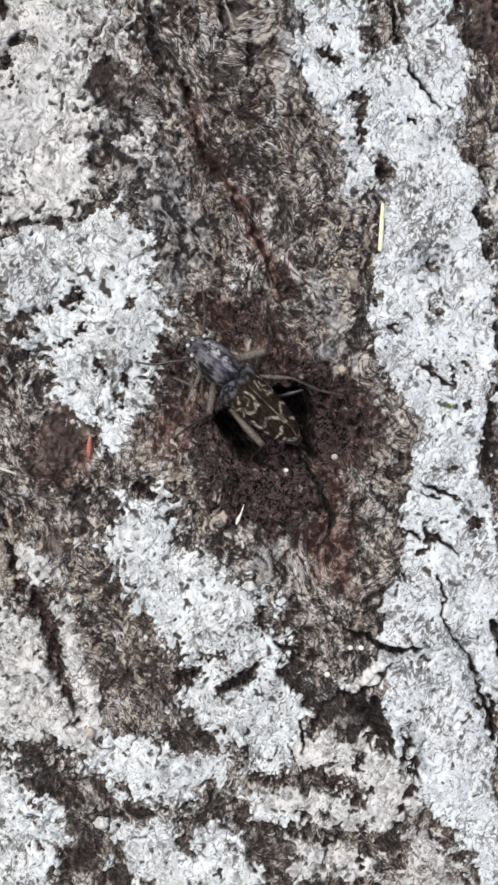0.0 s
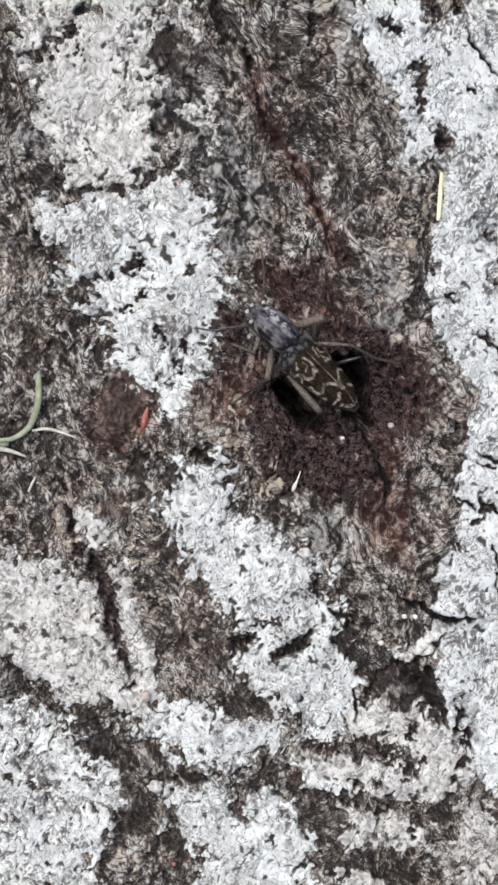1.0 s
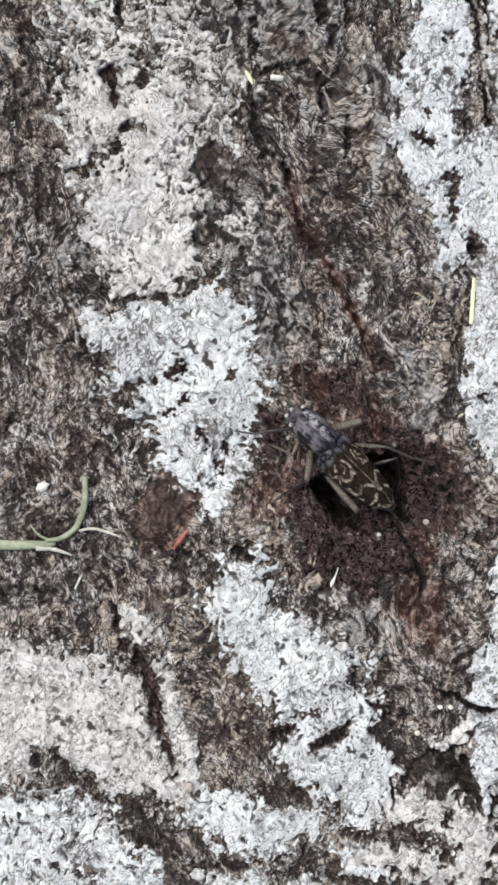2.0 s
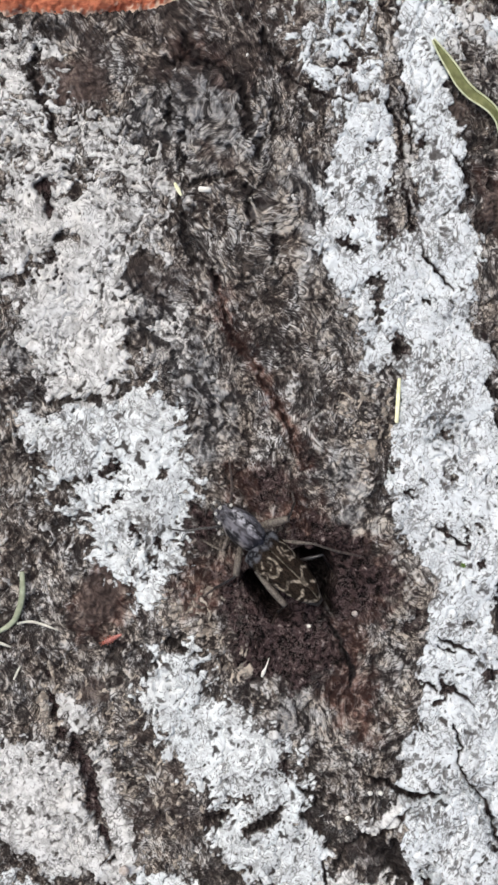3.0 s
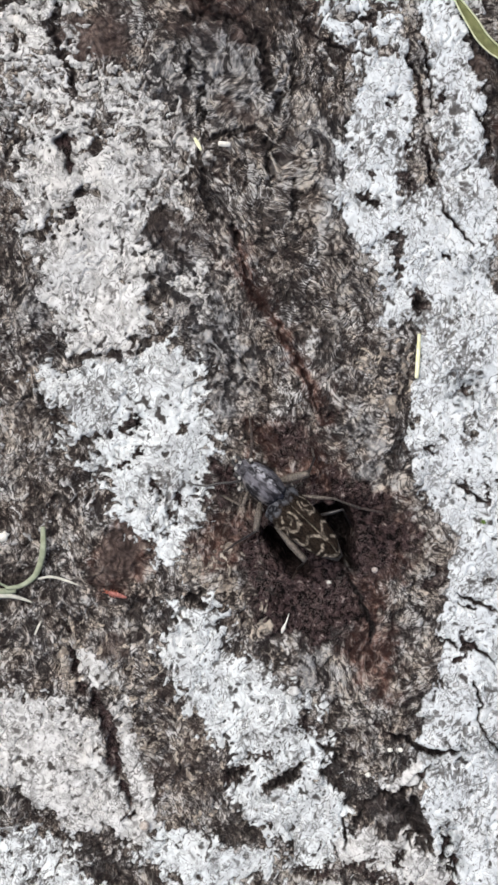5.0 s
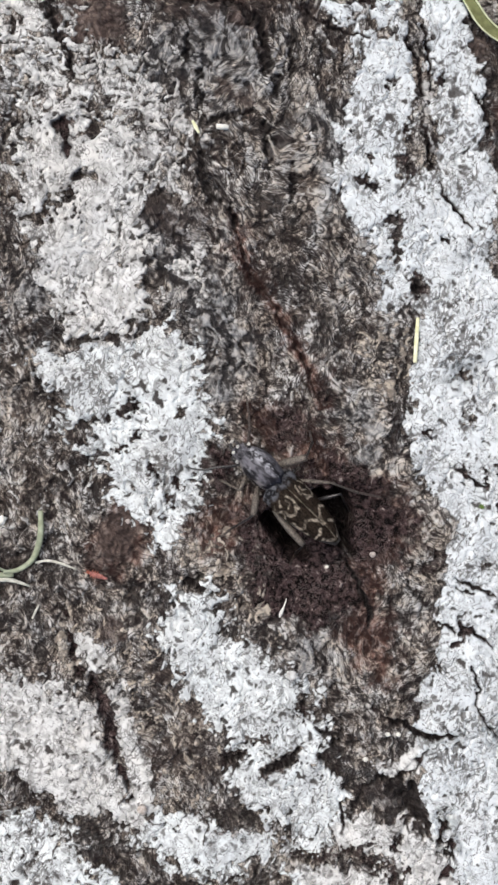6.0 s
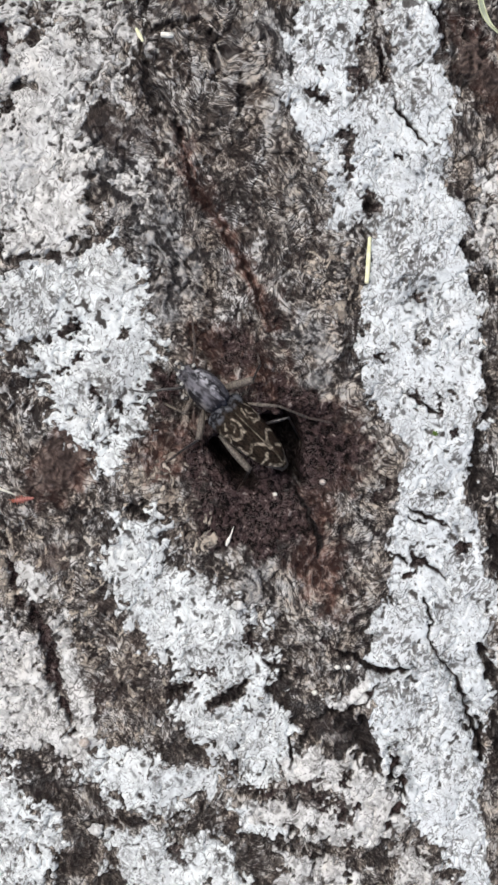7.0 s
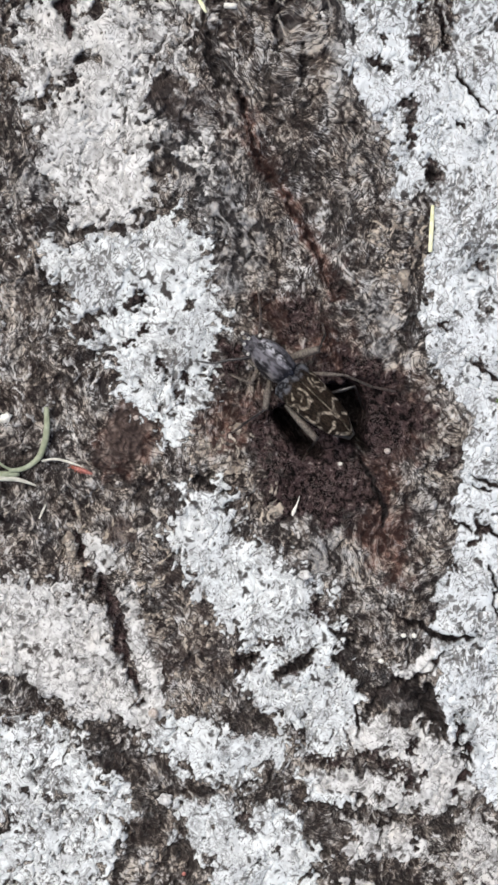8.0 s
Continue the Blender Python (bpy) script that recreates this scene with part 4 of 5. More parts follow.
def tube(points, radii, sides=8, bm=None, flat=1.0, bulge=0.0):
    """A tapering limb through the points, smoothly bent."""
    pts, rad = [Vector(p) for p in points], list(radii)
    fine, wide = [], []
    steps = 5
    for i in range(len(pts) - 1):
        a, b, c, d = pts[max(i - 1, 0)], pts[i], pts[i + 1], pts[min(i + 2, len(pts) - 1)]
        for k in range(steps + (i == len(pts) - 2)):
            t = k / steps
            fine.append(0.5 * (2 * b + (c - a) * t + (2 * a - 5 * b + 4 * c - d) * t * t + (3 * b - a - 3 * c + d) * t ** 3))
            wide.append((rad[i] + (rad[i + 1] - rad[i]) * t) * (1 + bulge * math.sin(math.pi * t)))
    sections = []
    for i, p in enumerate(fine):
        way = (fine[min(i + 1, len(fine) - 1)] - fine[max(i - 1, 0)]).normalized()
        side = way.cross(Vector((0, 0, 1)))
        side = side.normalized() if side.length > 1e-4 else Vector((1, 0, 0))
        up = side.cross(way)
        sections.append([p + wide[i] * (side * math.cos(q) + flat * up * math.sin(q)) for q in np.linspace(0, 2 * math.pi, sides, endpoint=False)])
    return rings(sections, bm)


def pebble(rx, ry, rz, rough=0.12, seed=0, at=(0, 0, 0)):
    bm = bmesh.new()
    bmesh.ops.create_icosphere(bm, subdivisions=3, radius=1.0)
    for v in bm.verts:
        k = 1 + rough * noise.noise(v.co * 1.7 + Vector((seed * 3.1, seed, 0))) + 0.4 * rough * noise.noise(v.co * 5 + Vector((seed, 0, 7)))
        v.co = Vector((v.co.x * rx * k + at[0], v.co.y * ry * k + at[1], v.co.z * rz * k + at[2]))
    return bm


def stand(name, x, y, lift=0.0, turn=0.0):
    """An Empty on the bark at a place in millimetres."""
    ob = new(name)
    ob.matrix_world = pose(x * 0.001, y * 0.001, (top_at(x, y) + lift) * 0.001, 0, 0, turn)
    return ob


# ---- the beetle ----
def pattern_material():
    """Dark brown wing cases with broken, curved pale bands of short hair."""
    n = Nodes("banded_wing_case", 0.65, 0.06)
    y = n.math("ADD", n.math("MULTIPLY", n.sep("Y"), 1000.0), n.math("MULTIPLY", n.math("SUBTRACT", n.noise(0.9, 2), 0.5), 1.5))
    broken = n.step(n.noise(0.6, 2), 0.34, 0.56, 0.2, 1.0)
    hair = n.noise(0.17, 3, 0.7, (1, 0.4, 1))
    dark = n.mix(n.step(hair, 0.35, 0.7), (0.005, 0.0035, 0.0025), (0.030, 0.021, 0.015))
    pale = n.mix(n.step(hair, 0.3, 0.65), (0.06, 0.048, 0.036), (0.40, 0.345, 0.275))
    n.bump(hair, 0.05)
    col = n.mix(n.math("MULTIPLY", n.attr("band"), broken), dark, pale)
    grey = n.mix(n.step(n.noise(0.45, 2), 0.40, 0.6), (0.008, 0.008, 0.010), (0.095, 0.098, 0.110))
    grey = n.mix(n.attr("band"), grey, (0.30, 0.29, 0.27))
    return n.done(n.mix(n.step(y, -0.45, 0.3), col, grey))


def pronotum_material():
    """Grey hair with a violet tinge and a fine dark midline; a pale sheen along one side is painted in."""
    n = Nodes("grey_haired_thorax", 0.55, 0.12)
    a, b = n.noise(0.8, 2, 0.5, (1.3, 0.6, 1)), n.noise(0.22, 2, 0.6, (1.6, 0.6, 1))
    x = n.math("ADD", n.sep("X"), n.math("MULTIPLY", n.math("SUBTRACT", a, 0.5), 0.0009))
    streak = n.noise(0.6, 2, 0.6, (1.6, 0.7, 1), 0.6)
    col = n.mix(n.step(a, 0.38, 0.60), (0.014, 0.013, 0.016), (0.120, 0.116, 0.132))
    # broken pale sheen along the right side, put into the colour
    col = n.mix(n.math("MULTIPLY", n.step(n.math("ABSOLUTE", n.math("SUBTRACT", x, 0.00080)), 0.0004, 0.0), n.step(streak, 0.42, 0.58)), col, (0.40, 0.40, 0.43))
    col = n.mix(n.step(n.math("ABSOLUTE", n.math("SUBTRACT", x, 0.0003)), 0.00014, 0.0, 0.0, 0.75), col, (0.014, 0.014, 0.017))
    col = n.mix(n.step(x, -0.0003, -0.0010, 0.0, 0.85), col, n.mix(n.step(a, 0.46, 0.60), (0.008, 0.007, 0.008), (0.22, 0.20, 0.185)))
    col = n.mix(n.step(streak, 0.54, 0.68, 0.0, 0.45), col, (0.27, 0.27, 0.295))
    col = n.mix(n.step(n.sep("Y"), 0.0010, 0.0006), col, (0.012, 0.013, 0.020))
    n.bump(b, 0.06)
    return n.done(col)


PALE_HAIR = plain_material("pale_hair", (0.34, 0.33, 0.30), (0.58, 0.57, 0.53), 0.12, 0.7, 0.2)
WING_CASE, THORAX = pattern_material(), pronotum_material()
LEG = plain_material("haired_leg", (0.040, 0.033, 0.028), (0.150, 0.128, 0.108), 0.15, 0.6, 0.35)
DARK_LEG = plain_material("dark_leg", (0.016, 0.011, 0.009), (0.065, 0.047, 0.039), 0.15, 0.55, 0.4)
# black shell; also colours one hind leg to stand for the shade on it
BLACK_SHELL_AND_SHADE = plain_material("black_shell_and_shade", (0.008, 0.007, 0.007), (0.03, 0.027, 0.026), 0.2, 0.3, 0.5)
BEETLE_X, BEETLE_Y, BEETLE_Z, BEETLE_TURN = 0.36, -13.57, 2.14, 47.22


BANDS = [[(0.55, -0.75, 0.09), (0.45, -1.4, 0.12), (0.62, -2.1, 0.15), (1.05, -2.25, 0.13), (1.45, -1.85, 0.10), (1.6, -1.3, 0.07)],
         [(0.85, -1.0, 0.06), (0.9, -1.45, 0.10), (1.2, -1.5, 0.08)], [(1.15, -0.55, 0.09), (1.35, -0.95, 0.07)],
         [(1.62, -3.0, 0.10), (1.3, -3.5, 0.12), (0.85, -3.3, 0.13), (0.45, -3.65, 0.14), (0.15, -3.85, 0.13), (0.1, -4.5, 0.08)],
         [(0.5, -4.55, 0.08), (0.85, -4.95, 0.11), (1.25, -4.75, 0.09), (1.45, -4.0, 0.06)],
         [(0.9, -5.4, 0.10), (0.6, -5.75, 0.14), (0.2, -5.95, 0.12)], [(1.68, -0.6, 0.05), (1.66, -2.4, 0.05), (1.5, -4.0, 0.04)],
         [(0.02, -0.6, 0.035), (0.02, -6.2, 0.035)]]


def wing_case(side):
    """One wing case: from the shoulder to the blunt tip, arched, with a rim and some thickness."""
    sections = []
    for v in np.linspace(0, 1, 110):
        y = 0.75 - 7.05 * v
        w = 1.78 * (1 - 0.10 * v - 0.50 * v ** 3) * min(1, (v + 0.015) / 0.07) ** 0.3 * min(1, (1.02 - v) / 0.2) ** 0.5
        h = 1.25 * (1 - 0.35 * v * v) * min(1, (v + 0.05) / 0.16) ** 0.5 * min(1, (1.03 - v) / 0.2) ** 0.5
        over = [(w * math.sin(u * 1.62) + 0.015, h * math.cos(u * 1.62) - 0.10 * math.exp(-((u - 0.02) / 0.06) ** 2)) for u in np.linspace(0, 1, 40)]
        inner = [(0.93 * a, b - 0.09) for a, b in reversed(over[::5])]
        sections.append([(side * a, y, b) for a, b in over + inner])
    return roll(rings(sections))


def roll(bm, degrees=26.0):
    """The body leans over to one side."""
    bmesh.ops.rotate(bm, cent=(0, 0, 0), matrix=Matrix.Rotation(radians(degrees), 3, "Y"), verts=bm.verts)
    return bm


def mark_bands(ob, degrees=26.0):
    """The pale bands of hair, the same on both wing cases."""
    co = np.array([v.co for v in ob.data.vertices]) * 1000
    c, s = math.cos(radians(degrees)), math.sin(radians(degrees))
    x, y = np.abs(c * co[:, 0] - s * co[:, 2]), co[:, 1]
    x, y = x + 0.10 * np.sin(5 * y + 2 * x) * np.minimum(x, 1), y + 0.08 * np.sin(6 * x)
    ob.data.attributes.new("band", "FLOAT", "POINT").data.foreach_set("value", smooth(stroke(x, y, *BANDS), -0.035, 0.07).astype(np.float32))


def body_rings(rows, sides=20):
    """A rounded body over rows of y, half width, top, bottom."""
    out = []
    for y, w, top, low in rows:
        ring = []
        for q in np.linspace(0, 2 * math.pi, sides, endpoint=False):
            c, s = math.cos(q), math.sin(q)
            ring.append((w * math.copysign(abs(c) ** 0.85, c), y, (top if s > 0 else low) * abs(s) ** 0.9 * (1 if s > 0 else -1)))
        out.append(ring)
    return rings(out)


def beetle():
    base = tagged(new("longhorn_beetle"), "longhorn beetle with brown wing cases banded pale, grey thorax", "beetle")
    base.matrix_world = pose(BEETLE_X * 0.001, BEETLE_Y * 0.001, BEETLE_Z * 0.001, -3, 0, BEETLE_TURN)
    for side in (1, -1):
        mark_bands(part("wing_case", wing_case(side), WING_CASE, base))
    part("abdomen", roll(body_rings([(0.6, 1.2, 0.4, 0.8), (-0.6, 1.7, 0.5, 1.0), (-3, 1.6, 0.5, 0.95), (-5.3, 1.0, 0.4, 0.6), (-6.5, 0.35, 0.12, 0.25)])), BLACK_SHELL_AND_SHADE, base, "blackish underside")
    part("scutellum", roll(pebble(0.28, 0.3, 0.12, 0.05, 1, (0, 0.62, 1.08))), THORAX, base)
    thorax = body_rings([(0.55, 0.86, 0.92, 0.7), (0.8, 1.08, 1.18, 0.9), (1.5, 1.26, 1.40, 1.0), (2.4, 1.34, 1.46, 1.0), (3.1, 1.25, 1.32, 0.95), (3.7, 1.03, 1.08, 0.8), (4.05, 0.84, 0.80, 0.6)], 28)
    bmesh.ops.translate(thorax, vec=(0.16, 0, 0), verts=thorax.verts)
    part("thorax", thorax, THORAX, base, "rounded thorax with smooth grey hair")
    head = part("head", body_rings([(3.85, 0.74, 0.70, 0.6), (4.1, 0.88, 0.80, 0.75), (4.5, 0.84, 0.66, 0.85), (4.8, 0.64, 0.42, 0.8), (5.02, 0.38, 0.12, 0.6)]), THORAX, base)
    for x, y in ((0.19, 5.52), (0.22, 4.89), (-0.38, 4.82), (-0.73, 4.08), (0.99, 4.38)):
        part("hair_tuft", pebble(0.15, 0.13, 0.16, 0.5, 5, (x, y, 0.72)), PALE_HAIR, head, "small tuft of pale hair")
    for side in (1, -1):
        part("eye", pebble(0.26, 0.36, 0.40, 0.03, 2, (0.76 * side, 4.35, 0.18)), BLACK_SHELL_AND_SHADE, head, "black kidney-shaped eye")
        part("jaw", tube([(0.25 * side, 4.95, -0.35), (0.32 * side, 5.3, -0.45), (0.08 * side, 5.45, -0.5)], [0.17, 0.13, 0.05]), BLACK_SHELL_AND_SHADE, head)
        part("palp", tube([(0.4 * side, 4.9, -0.5), (0.62 * side, 5.25, -0.7)], [0.09, 0.06], 6), LEG, head)

    def under(x, y):
        c, s = math.cos(radians(BEETLE_TURN)), math.sin(radians(BEETLE_TURN))
        return top_at(BEETLE_X + c * x - s * y, BEETLE_Y + s * x + c * y, 1) - BEETLE_Z

    # hip, knee, ankle, toe
    legs = [((0.93, 1.68), (3.35, 0.20), (4.51, 0.65), (5.00, 1.36), 0.46, LEG, 1),
            ((1.51, -0.62), (3.22, -2.72), (4.00, -5.05), (5.05, -6.77), 0.22, LEG, 0),
            # right hind leg: near-black, the shade it lies in is painted on
            ((1.25, -2.77), (3.07, -3.88), (2.22, -5.95), (1.12, -6.85), 0.22, BLACK_SHELL_AND_SHADE, 0),
            ((-0.88, 2.84), (-2.31, 2.33), (-2.98, 4.03), (-3.35, 4.57), 0.26, LEG, 0),
            ((-1.14, 1.46), (-3.08, 0.12), (-5.31, 0.63), (-6.49, 0.81), 0.38, LEG, 1),
            ((-1.75, -0.86), (-2.09, -4.54), (-3.49, -4.89), (-4.29, -4.99), 0.40, LEG, 1)]
    for hip, knee, ankle, toe, thick, mat, club in legs:
        leg = new("leg")
        leg.parent = base
        low = under(*ankle)
        floor_toe = under(*toe)
        top = max(0.1, min(0.5, low + 1.9))
        mid = ((hip[0] + knee[0]) / 2, (hip[1] + knee[1]) / 2, -0.05 + top * 0.5)
        part("femur", tube([(*hip, -0.55), mid, (*knee, top)], [thick * 0.4, thick * 0.78, thick * (0.62 if club else 0.35)], 10), mat, leg)
        shin = mat if thick < 0.3 else DARK_LEG if mat is not LEG or thick < 0.38 else BLACK_SHELL_AND_SHADE
        part("tibia", tube([(*knee, top), ((knee[0] + ankle[0]) / 2, (knee[1] + ankle[1]) / 2, (top + low) / 2 + 0.3), (*ankle, low + 0.3)], [0.09, 0.09, 0.11], 8), shin, leg)
        part("tarsus", tube([(*ankle, low + 0.28), ((ankle[0] + toe[0]) / 2, (ankle[1] + toe[1]) / 2, (low + floor_toe) / 2 + 0.16), (*toe, floor_toe + 0.08)], [0.07, 0.09, 0.04], 8, None, 0.6, 0.3), DARK_LEG, leg)

    for pts, mat in (([(-0.71, 3.75), (-1.40, 4.23), (-2.15, 4.92), (-3.19, 5.71), (-3.99, 6.85)], BLACK_SHELL_AND_SHADE),
                     ([(0.48, 4.10), (1.23, 4.66), (2.07, 5.31), (2.86, 6.16), (3.68, 7.17)], DARK_LEG)):
        heights = (0.35, 0.55, 0.6, 0.55, 0.45)
        part("antenna", tube([(x, y, z) for (x, y), z in zip(pts, heights)], [0.14, 0.11, 0.10, 0.08, 0.06], 8, None, 1.0, 0.12), mat, base, "thin jointed antenna")
    return base


beetle()

# ---- the crawling larva ----
LARVA_SKIN = plain_material("orange_red_skin", (0.25, 0.08, 0.065), (0.37, 0.15, 0.122), 0.2, 0.4, 0.5)
LARVA_DARK = plain_material("dark_red_skin", (0.20, 0.05, 0.03), (0.30, 0.09, 0.05), 0.2, 0.5, 0.4)


def larva():
    base = tagged(new("larva"), "tiny orange-red insect larva crawling over the bark", "larva")
    for k, (y, w) in enumerate(((0.52, 0.20), (0.30, 0.24), (0.08, 0.26), (-0.14, 0.26), (-0.36, 0.24), (-0.58, 0.19), (-0.76, 0.13))):
        part("segment", pebble(w * 0.85, 0.17, w * 0.75, 0.04, k, (0, y, 0)), LARVA_SKIN, base)
    head = part("head", pebble(0.16, 0.17, 0.14, 0.03, 9, (0, 0.76, -0.02)), LARVA_DARK, base)
    for side in (1, -1):
        part("antenna", tube([(0.06 * side, 0.88, 0.02), (0.12 * side, 1.02, 0.05), (0.16 * side, 1.14, 0.0)], [0.03, 0.025, 0.015], 6), LARVA_DARK, head)
        for y in (0.45, 0.22, 0.0):
            part("leg", tube([(0.16 * side, y, -0.05), (0.29 * side, y + 0.05, 0.0), (0.33 * side, y + 0.02, -0.22)], [0.045, 0.04, 0.02], 6), LARVA_DARK, base)
    return base


crawler = larva()
# seconds, head, tail
CRAWL = [(0.0, -11.11, -19.27, -10.97, -17.64), (0.5, -11.22, -19.41, -10.91, -17.72), (1.0, -11.56, -19.92, -11.04, -17.89), (1.5, -12.01, -20.74, -11.09, -18.86),
         (3.0, -13.04, -21.59, -11.21, -20.74), (3.5, -13.06, -21.39, -11.22, -21.21), (4.0, -13.63, -21.32, -11.89, -21.23), (4.5, -13.99, -21.12, -12.16, -21.37),
         (6.0, -15.95, -20.60, -13.79, -21.37), (6.5, -16.47, -20.70, -14.76, -20.60), (7.0, -16.90, -20.91, -15.25, -20.67), (7.5, -17.06, -20.82, -15.32, -20.87), (8.0, -17.67, -20.34, -15.79, -21.00)]


# ---- grass and litter ----
GRASS = plain_material("olive_grass", (0.085, 0.092, 0.032), (0.175, 0.18, 0.075), 1.0, 0.55, 0.25)
GRASS_PALE = plain_material("pale_grass_underside", (0.26, 0.29, 0.21), (0.40, 0.43, 0.34), 1.0, 0.55, 0.3)
GRASS_EDGE = plain_material("pale_grass_edge", (0.42, 0.45, 0.27), (0.60, 0.62, 0.43), 0.6, 0.55, 0.35)
SPROUT_GREEN = plain_material("grey_green_sprout", (0.20, 0.225, 0.145), (0.33, 0.36, 0.26), 0.8, 0.55, 0.35)
SPROUT_PALE = plain_material("pale_fibre", (0.42, 0.41, 0.35), (0.60, 0.59, 0.52), 0.5, 0.6, 0.3)
STRAW = plain_material("pale_straw", (0.62, 0.62, 0.36), (0.78, 0.77, 0.55), 0.6, 0.6, 0.3)
CHIP = plain_material("white_chip", (0.60, 0.58, 0.52), (0.80, 0.79, 0.73), 0.3, 0.7, 0.3)
SEED = plain_material("pinkish_seed", (0.30, 0.26, 0.23), (0.52, 0.47, 0.43), 0.3, 0.7, 0.3)
MOSS = plain_material("green_moss", (0.05, 0.085, 0.015), (0.12, 0.18, 0.04), 0.3, 0.8, 0.2)


def ribbon(rows, base, fold):
    """A leaf blade along rows of x, y, half width, tilt: folded along its middle, with some thickness; and its two rims."""
    mids = [Vector((x, y, 0)) for x, y, w, tilt in rows]
    fine = []
    for i in range(len(rows) - 1):
        for k in range(6 if i < len(rows) - 2 else 7):
            t = k / 6
            a, b, c, d = (mids[max(min(q, len(mids) - 1), 0)] for q in (i - 1, i, i + 1, i + 2))
            p = 0.5 * (2 * b + (c - a) * t + (2 * a - 5 * b + 4 * c - d) * t * t + (3 * b - a - 3 * c + d) * t ** 3)
            fine.append((p, rows[i][2] + (rows[i + 1][2] - rows[i][2]) * t, rows[i][3] + (rows[i + 1][3] - rows[i][3]) * t))
    heights = np.array([top_at(p.x, p.y, 6) for p, w, tilt in fine])
    heights = np.convolve(np.pad(heights, 4, "edge"), np.ones(9) / 9, "valid") + 0.35
    sections, rims = [], ([], [])
    for i, (p, w, tilt) in enumerate(fine):
        way = (fine[min(i + 1, len(fine) - 1)][0] - fine[max(i - 1, 0)][0]).normalized()
        side, up = way.cross(Vector((0, 0, 1))), Vector((0, 0, 1))
        c, s = math.cos(radians(tilt)), math.sin(radians(tilt))
        across, rise = side * c + up * s, up * c - side * s
        at = Vector((p.x, p.y, heights[i]))
        over = [at + across * (u * w) + rise * (fold * abs(u) * w) for u in (-1, -0.5, 0, 0.5, 1)]
        sections.append(over + [q - rise * 0.07 for q in reversed(over)])
        rims[0].append(over[0])
        rims[1].append(over[-1])
    return rings(sections), rims


def grass_blade():
    base = tagged(new("grass"), "fallen olive-green grass blade with pale edges, bent and twisted", "grass")
    rows = [(14.12, 27.87, 0.10, 0), (14.89, 26.80, 0.32, 0), (15.81, 25.55, 0.44, 0), (16.92, 24.03, 0.48, 0), (18.32, 23.01, 0.42, 5), (19.44, 21.99, 0.38, 15),
            (19.95, 20.52, 0.30, 30), (20.12, 19.22, 0.20, 55)]
    twist = [(20.11, 19.41, 0.16, 20), (20.37, 18.20, 0.26, 20), (20.93, 17.10, 0.20, 40), (21.96, 16.23, 0.13, 60), (23.65, 15.09, 0.05, 60)]
    tip = [(22.17, 15.91, 0.16, 0), (22.77, 14.84, 0.28, -10), (23.38, 13.67, 0.18, 0), (23.55, 12.64, 0.05, 0)]
    for name, line, mat, rim_size in (("blade", rows, GRASS, 0.075), ("twisted_end", twist, GRASS_PALE, 0.05), ("torn_tip", tip, GRASS, 0.03)):
        bm, rims = ribbon(line, base, 0.25)
        leaf = part(name, bm, mat, base)
        for rim in rims:
            part("edge", tube([tuple(p) for p in rim[::4] + rim[-1:]], [rim_size] * (len(rim[::4]) + 1), 6), GRASS_EDGE if mat is not GRASS or name == "blade" else GRASS, leaf, "pale rim")


def strand(name, words, pts, radii, material, kind_words, lift=0.1, flat=0.7, parent=None, label=""):
    points = [(x, y, top_at(x, y, 3) + lift) for x, y in pts]
    if parent is not None:
        return part(name, tube(points, radii, 8, None, flat), material, parent, label)
    base = tagged(new(name), words, kind_words)
    part("stalk", tube(points, radii, 8, None, flat), material, base)
    return base


def sprout():
    base = tagged(new("grass_sprout"), "pale green forked grass sprout with curling tips", "grass")
    strand("stem", "", [(-28.08, -20.92), (-25.88, -21.04), (-23.68, -20.98), (-21.83, -20.92)], [0.45, 0.42, 0.36, 0.2], SPROUT_GREEN, "", 0.25, 0.6, base)
    strand("curled_leaf", "", [(-22.58, -20.61), (-21.39, -20.47), (-20.24, -19.67), (-19.70, -18.55), (-19.39, -17.23), (-19.42, -15.47)], [0.14, 0.20, 0.24, 0.27, 0.27, 0.20], SPROUT_GREEN, "", 0.45, 0.6, base)
    strand("short_leaf", "", [(-23.33, -21.24), (-21.93, -21.41), (-20.52, -21.93)], [0.22, 0.18, 0.07], SPROUT_PALE, "", 0.35, 0.6, base)
    strand("thin_leaf", "", [(-22.44, -20.57), (-23.14, -20.13), (-23.75, -19.47)], [0.12, 0.10, 0.05], SPROUT_GREEN, "", 0.35, 0.6, base)
    strand("plant_fibre", "thin white dry fibre lying on the bark", [(-19.98, -19.89), (-18.92, -19.75), (-17.74, -20.00), (-16.55, -20.44)], [0.09, 0.12, 0.11, 0.05], SPROUT_PALE, "fibre", 0.2)
    strand("plant_fibre", "short pale fibre stuck in a bark crevice", [(-20.37, -24.71), (-20.05, -24.03), (-19.79, -23.54)], [0.07, 0.10, 0.06], SPROUT_PALE, "fibre", 0.1)


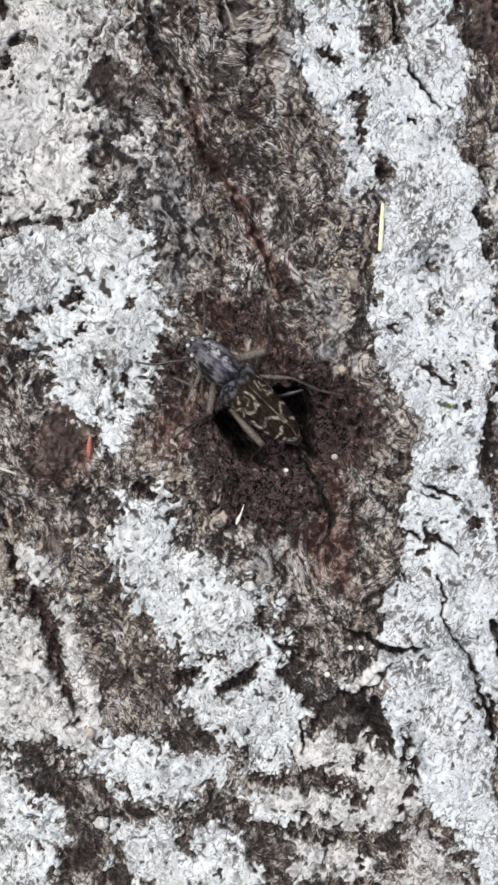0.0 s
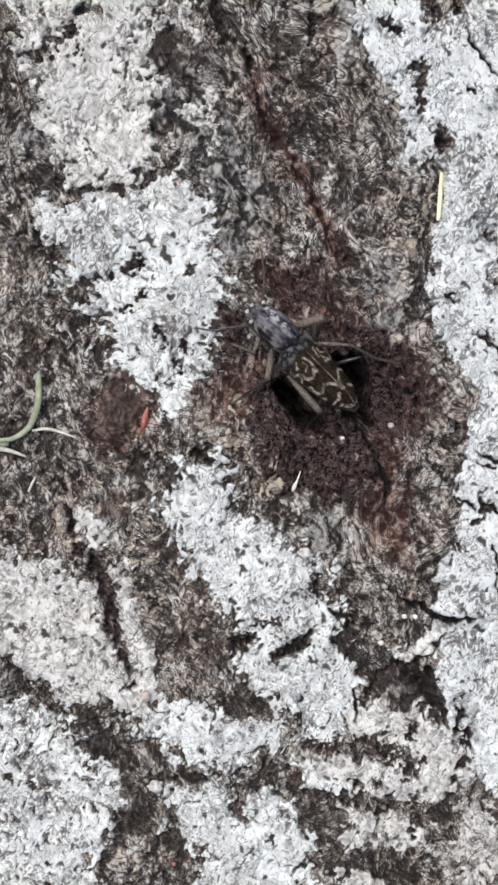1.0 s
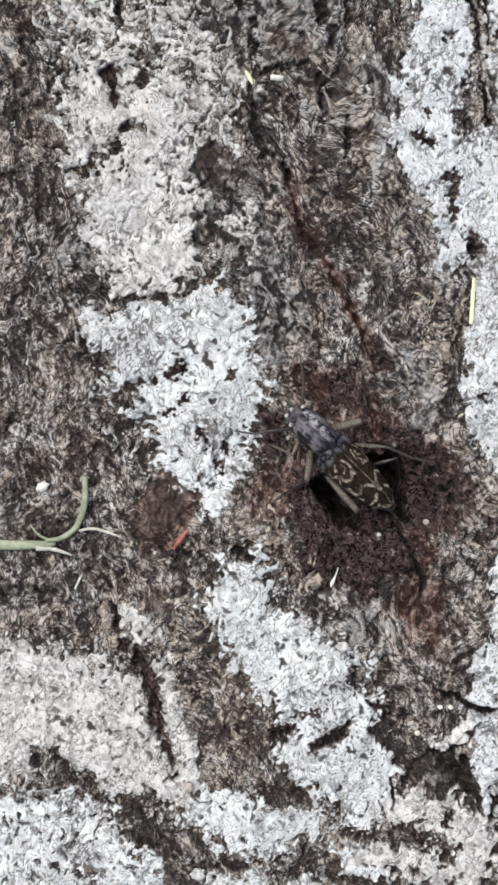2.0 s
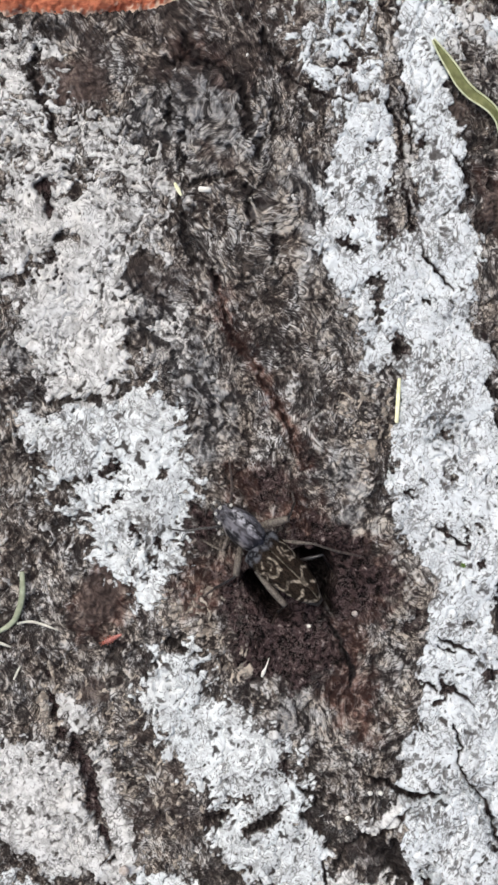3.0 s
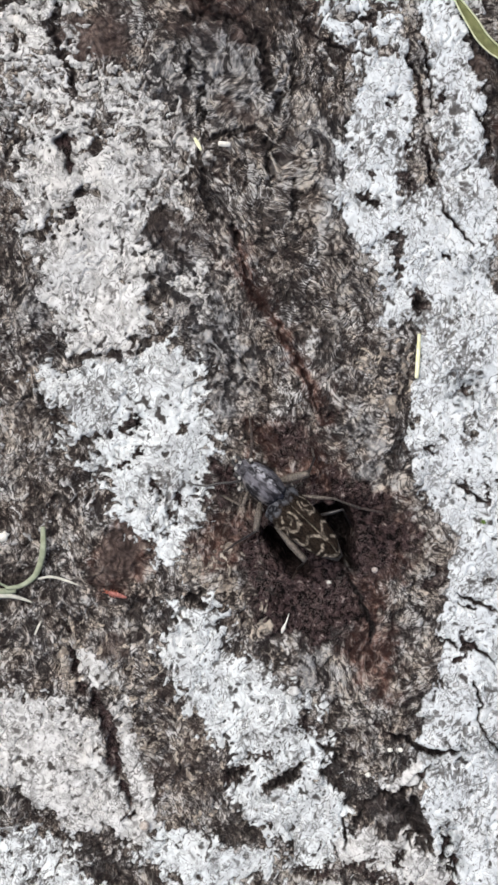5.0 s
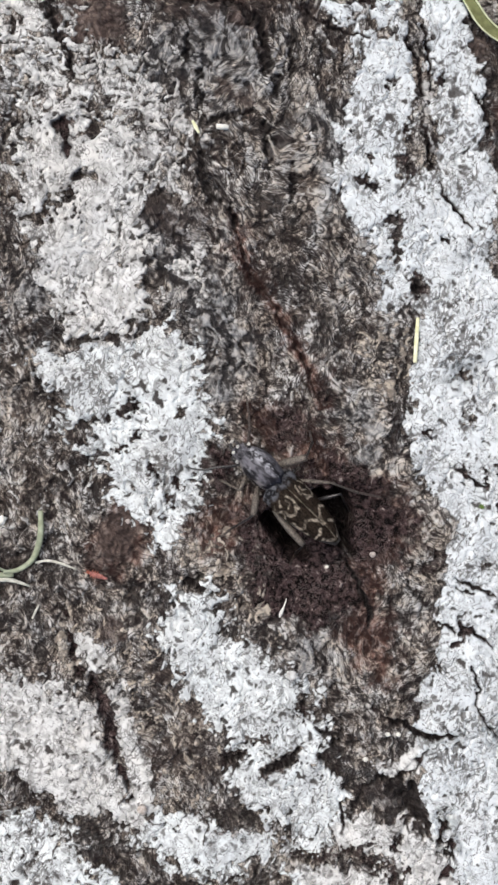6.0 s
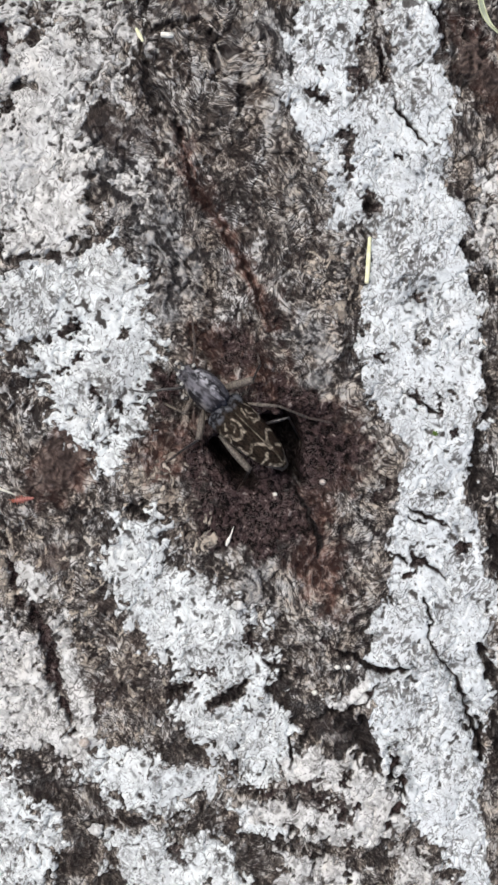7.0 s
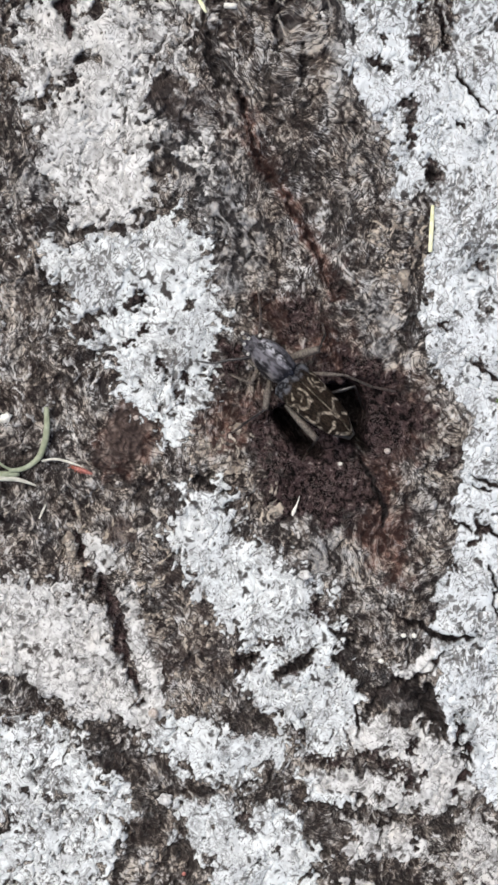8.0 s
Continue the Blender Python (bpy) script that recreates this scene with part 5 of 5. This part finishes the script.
def litter():
    strand("straw", "straight pale yellow straw lying on lichen", [(11.73, 0.41), (11.65, -1.37), (11.53, -3.30)], [0.13, 0.19, 0.17], STRAW, "straw", 0.12)
    strand("straw", "tiny pale straw splinter in the bark", [(-6.79, 16.16), (-6.52, 15.66), (-6.24, 15.13)], [0.10, 0.17, 0.09], STRAW, "straw", 0.1)
    strand("husk", "narrow pale pointed grass husk", [(0.94, -23.05), (0.71, -23.72), (0.47, -24.29), (0.33, -24.68)], [0.03, 0.06, 0.17, 0.05], CHIP, "husk", 0.15)
    chip = stand("chip", -4.37, 15.64, 0.05, -5)
    tagged(chip, "small bright white rectangular chip on bark", "chip")
    bm = bmesh.new()
    bmesh.ops.create_cube(bm, size=1.0)
    bmesh.ops.scale(bm, vec=(1.0, 0.40, 0.22), verts=bm.verts)
    bmesh.ops.bevel(bm, geom=bm.edges[:], offset=0.06, segments=2, affect="EDGES")
    part("flake", bm, CHIP, chip)
    chip = stand("chip", -22.84, -16.37, 0.05, 35)
    tagged(chip, "off-white angular chip among dark bark", "chip")
    part("flake", pebble(0.52, 0.36, 0.2, 0.5, 4), CHIP, chip)
    for words, (x, y, r), seed in (("round pinkish seed beside the hollow", (8.18, -19.46, 0.27), 1), ("tiny pale seed on smooth brown bark", (-12.30, -16.47, 0.22), 2),
                                   ("tiny white grain on dark soil", (4.31, -20.45, 0.17), 3), ("small white grain on rough bark", (7.73, -37.11, 0.24), 4),
                                   ("small white grain in the bark", (9.61, -34.94, 0.22), 5), ("lumpy white lichen crumb", (1.38, -29.56, 0.48), 6),
                                   ("round white lichen crumb", (-10.45, -48.68, 0.58), 7), ("pale crumb at the crack's end", (-11.21, -41.02, 0.48), 8), ("small white grain on the bark", (10.52, -35.03, 0.22), 9), ("tiny orange grain in a dark furrow", (-8.93, -55.20, 0.19), 10)):
        seedling = tagged(stand("seed" if "seed" in words else "grain" if "grain" in words else "crumb", x, y, r * 0.35), words, "seed" if "seed" in words else "grain")
        lichen = "lichen" in words
        part("body", pebble(r, r * 0.85, r * (0.45 if lichen else 0.8), 0.6 if lichen else 0.25, seed), LICHEN_CREAM if lichen else CHIP if "white" in words else LARVA_SKIN if "orange" in words else SEED, seedling)
    x, y, r = (17.39, -15.46, 0.34)
    moss = tagged(stand("moss_tuft", x, y), "tiny green moss tuft on white lichen", "moss")
    for k in range(7):
        a = k * 2.4
        part("moss_leaf", tube([(0, 0, 0), (0.13 * math.cos(a), 0.13 * math.sin(a), 0.12), (0.30 * math.cos(a), 0.25 * math.sin(a), 0.10)], [0.05, 0.07, 0.02], 6), MOSS, moss)


def cushion():
    """A thick round-edged cushion of white lichen."""
    x, y = 20.01, 28.95
    base = tagged(stand("lichen_cushion", x, y, -0.1, -44), "thick bright white lichen cushion beside a dark furrow", "lichen")
    part("cushion", pebble(1.45, 0.68, 0.42, 0.55, 3), LICHEN_WHITE, base)
    part("lobe", pebble(0.62, 0.5, 0.34, 0.5, 8, (1.15, -0.12, 0.0)), LICHEN_WHITE, base)


def raw_wood():
    """Orange inner wood laid bare at the edge of the bark."""
    inside = stroke(mark_x, mark_y, [(-19.54, 32.35, 2.89), (-13.24, 32.49, 2.89), (-9.19, 32.64, 2.75), (-7.92, 32.66, 2.41)], [(-19.46, 36.81, 5.30), (-10.50, 36.49, 4.34)])
    z = top_z + np.clip(inside * 0.5, -0.3, 0.25) + 0.05 * rough
    rim = smooth(inside + 0.15 * crumb, 0.35, 0.0)
    sheet("raw_wood", z, inside > -0.4, raw_wood_material(), log, None, rim=rim)["label"] = "bare orange-red inner wood"


def raw_wood_material():
    n = Nodes("raw_orange_wood", 0.85, 0.1)
    v = n.noise(0.9, 3, 0.6, (0.5, 1.4, 1))
    col = n.mix(n.step(v, 0.3, 0.7), (0.17, 0.040, 0.022), (0.42, 0.15, 0.085))
    n.bump(v, 0.12)
    return n.done(n.mix(n.math("MULTIPLY", n.attr("rim"), n.step(n.noise(0.7, 2), 0.35, 0.6)), col, (0.52, 0.40, 0.31)))


raw_wood()
cushion()
grass_blade()
sprout()
litter()


def motions():
    rows = []
    for t, hx, hy, tx, ty in CRAWL:
        x, y = (hx + tx) / 2, (hy + ty) / 2
        rows.append((t, pose(x * 0.001, y * 0.001, (top_at(x, y, 4) + 0.2) * 0.001, 0, 0, math.degrees(math.atan2(tx - hx, hy - ty)))))
    walk(crawler, rows)


motions()
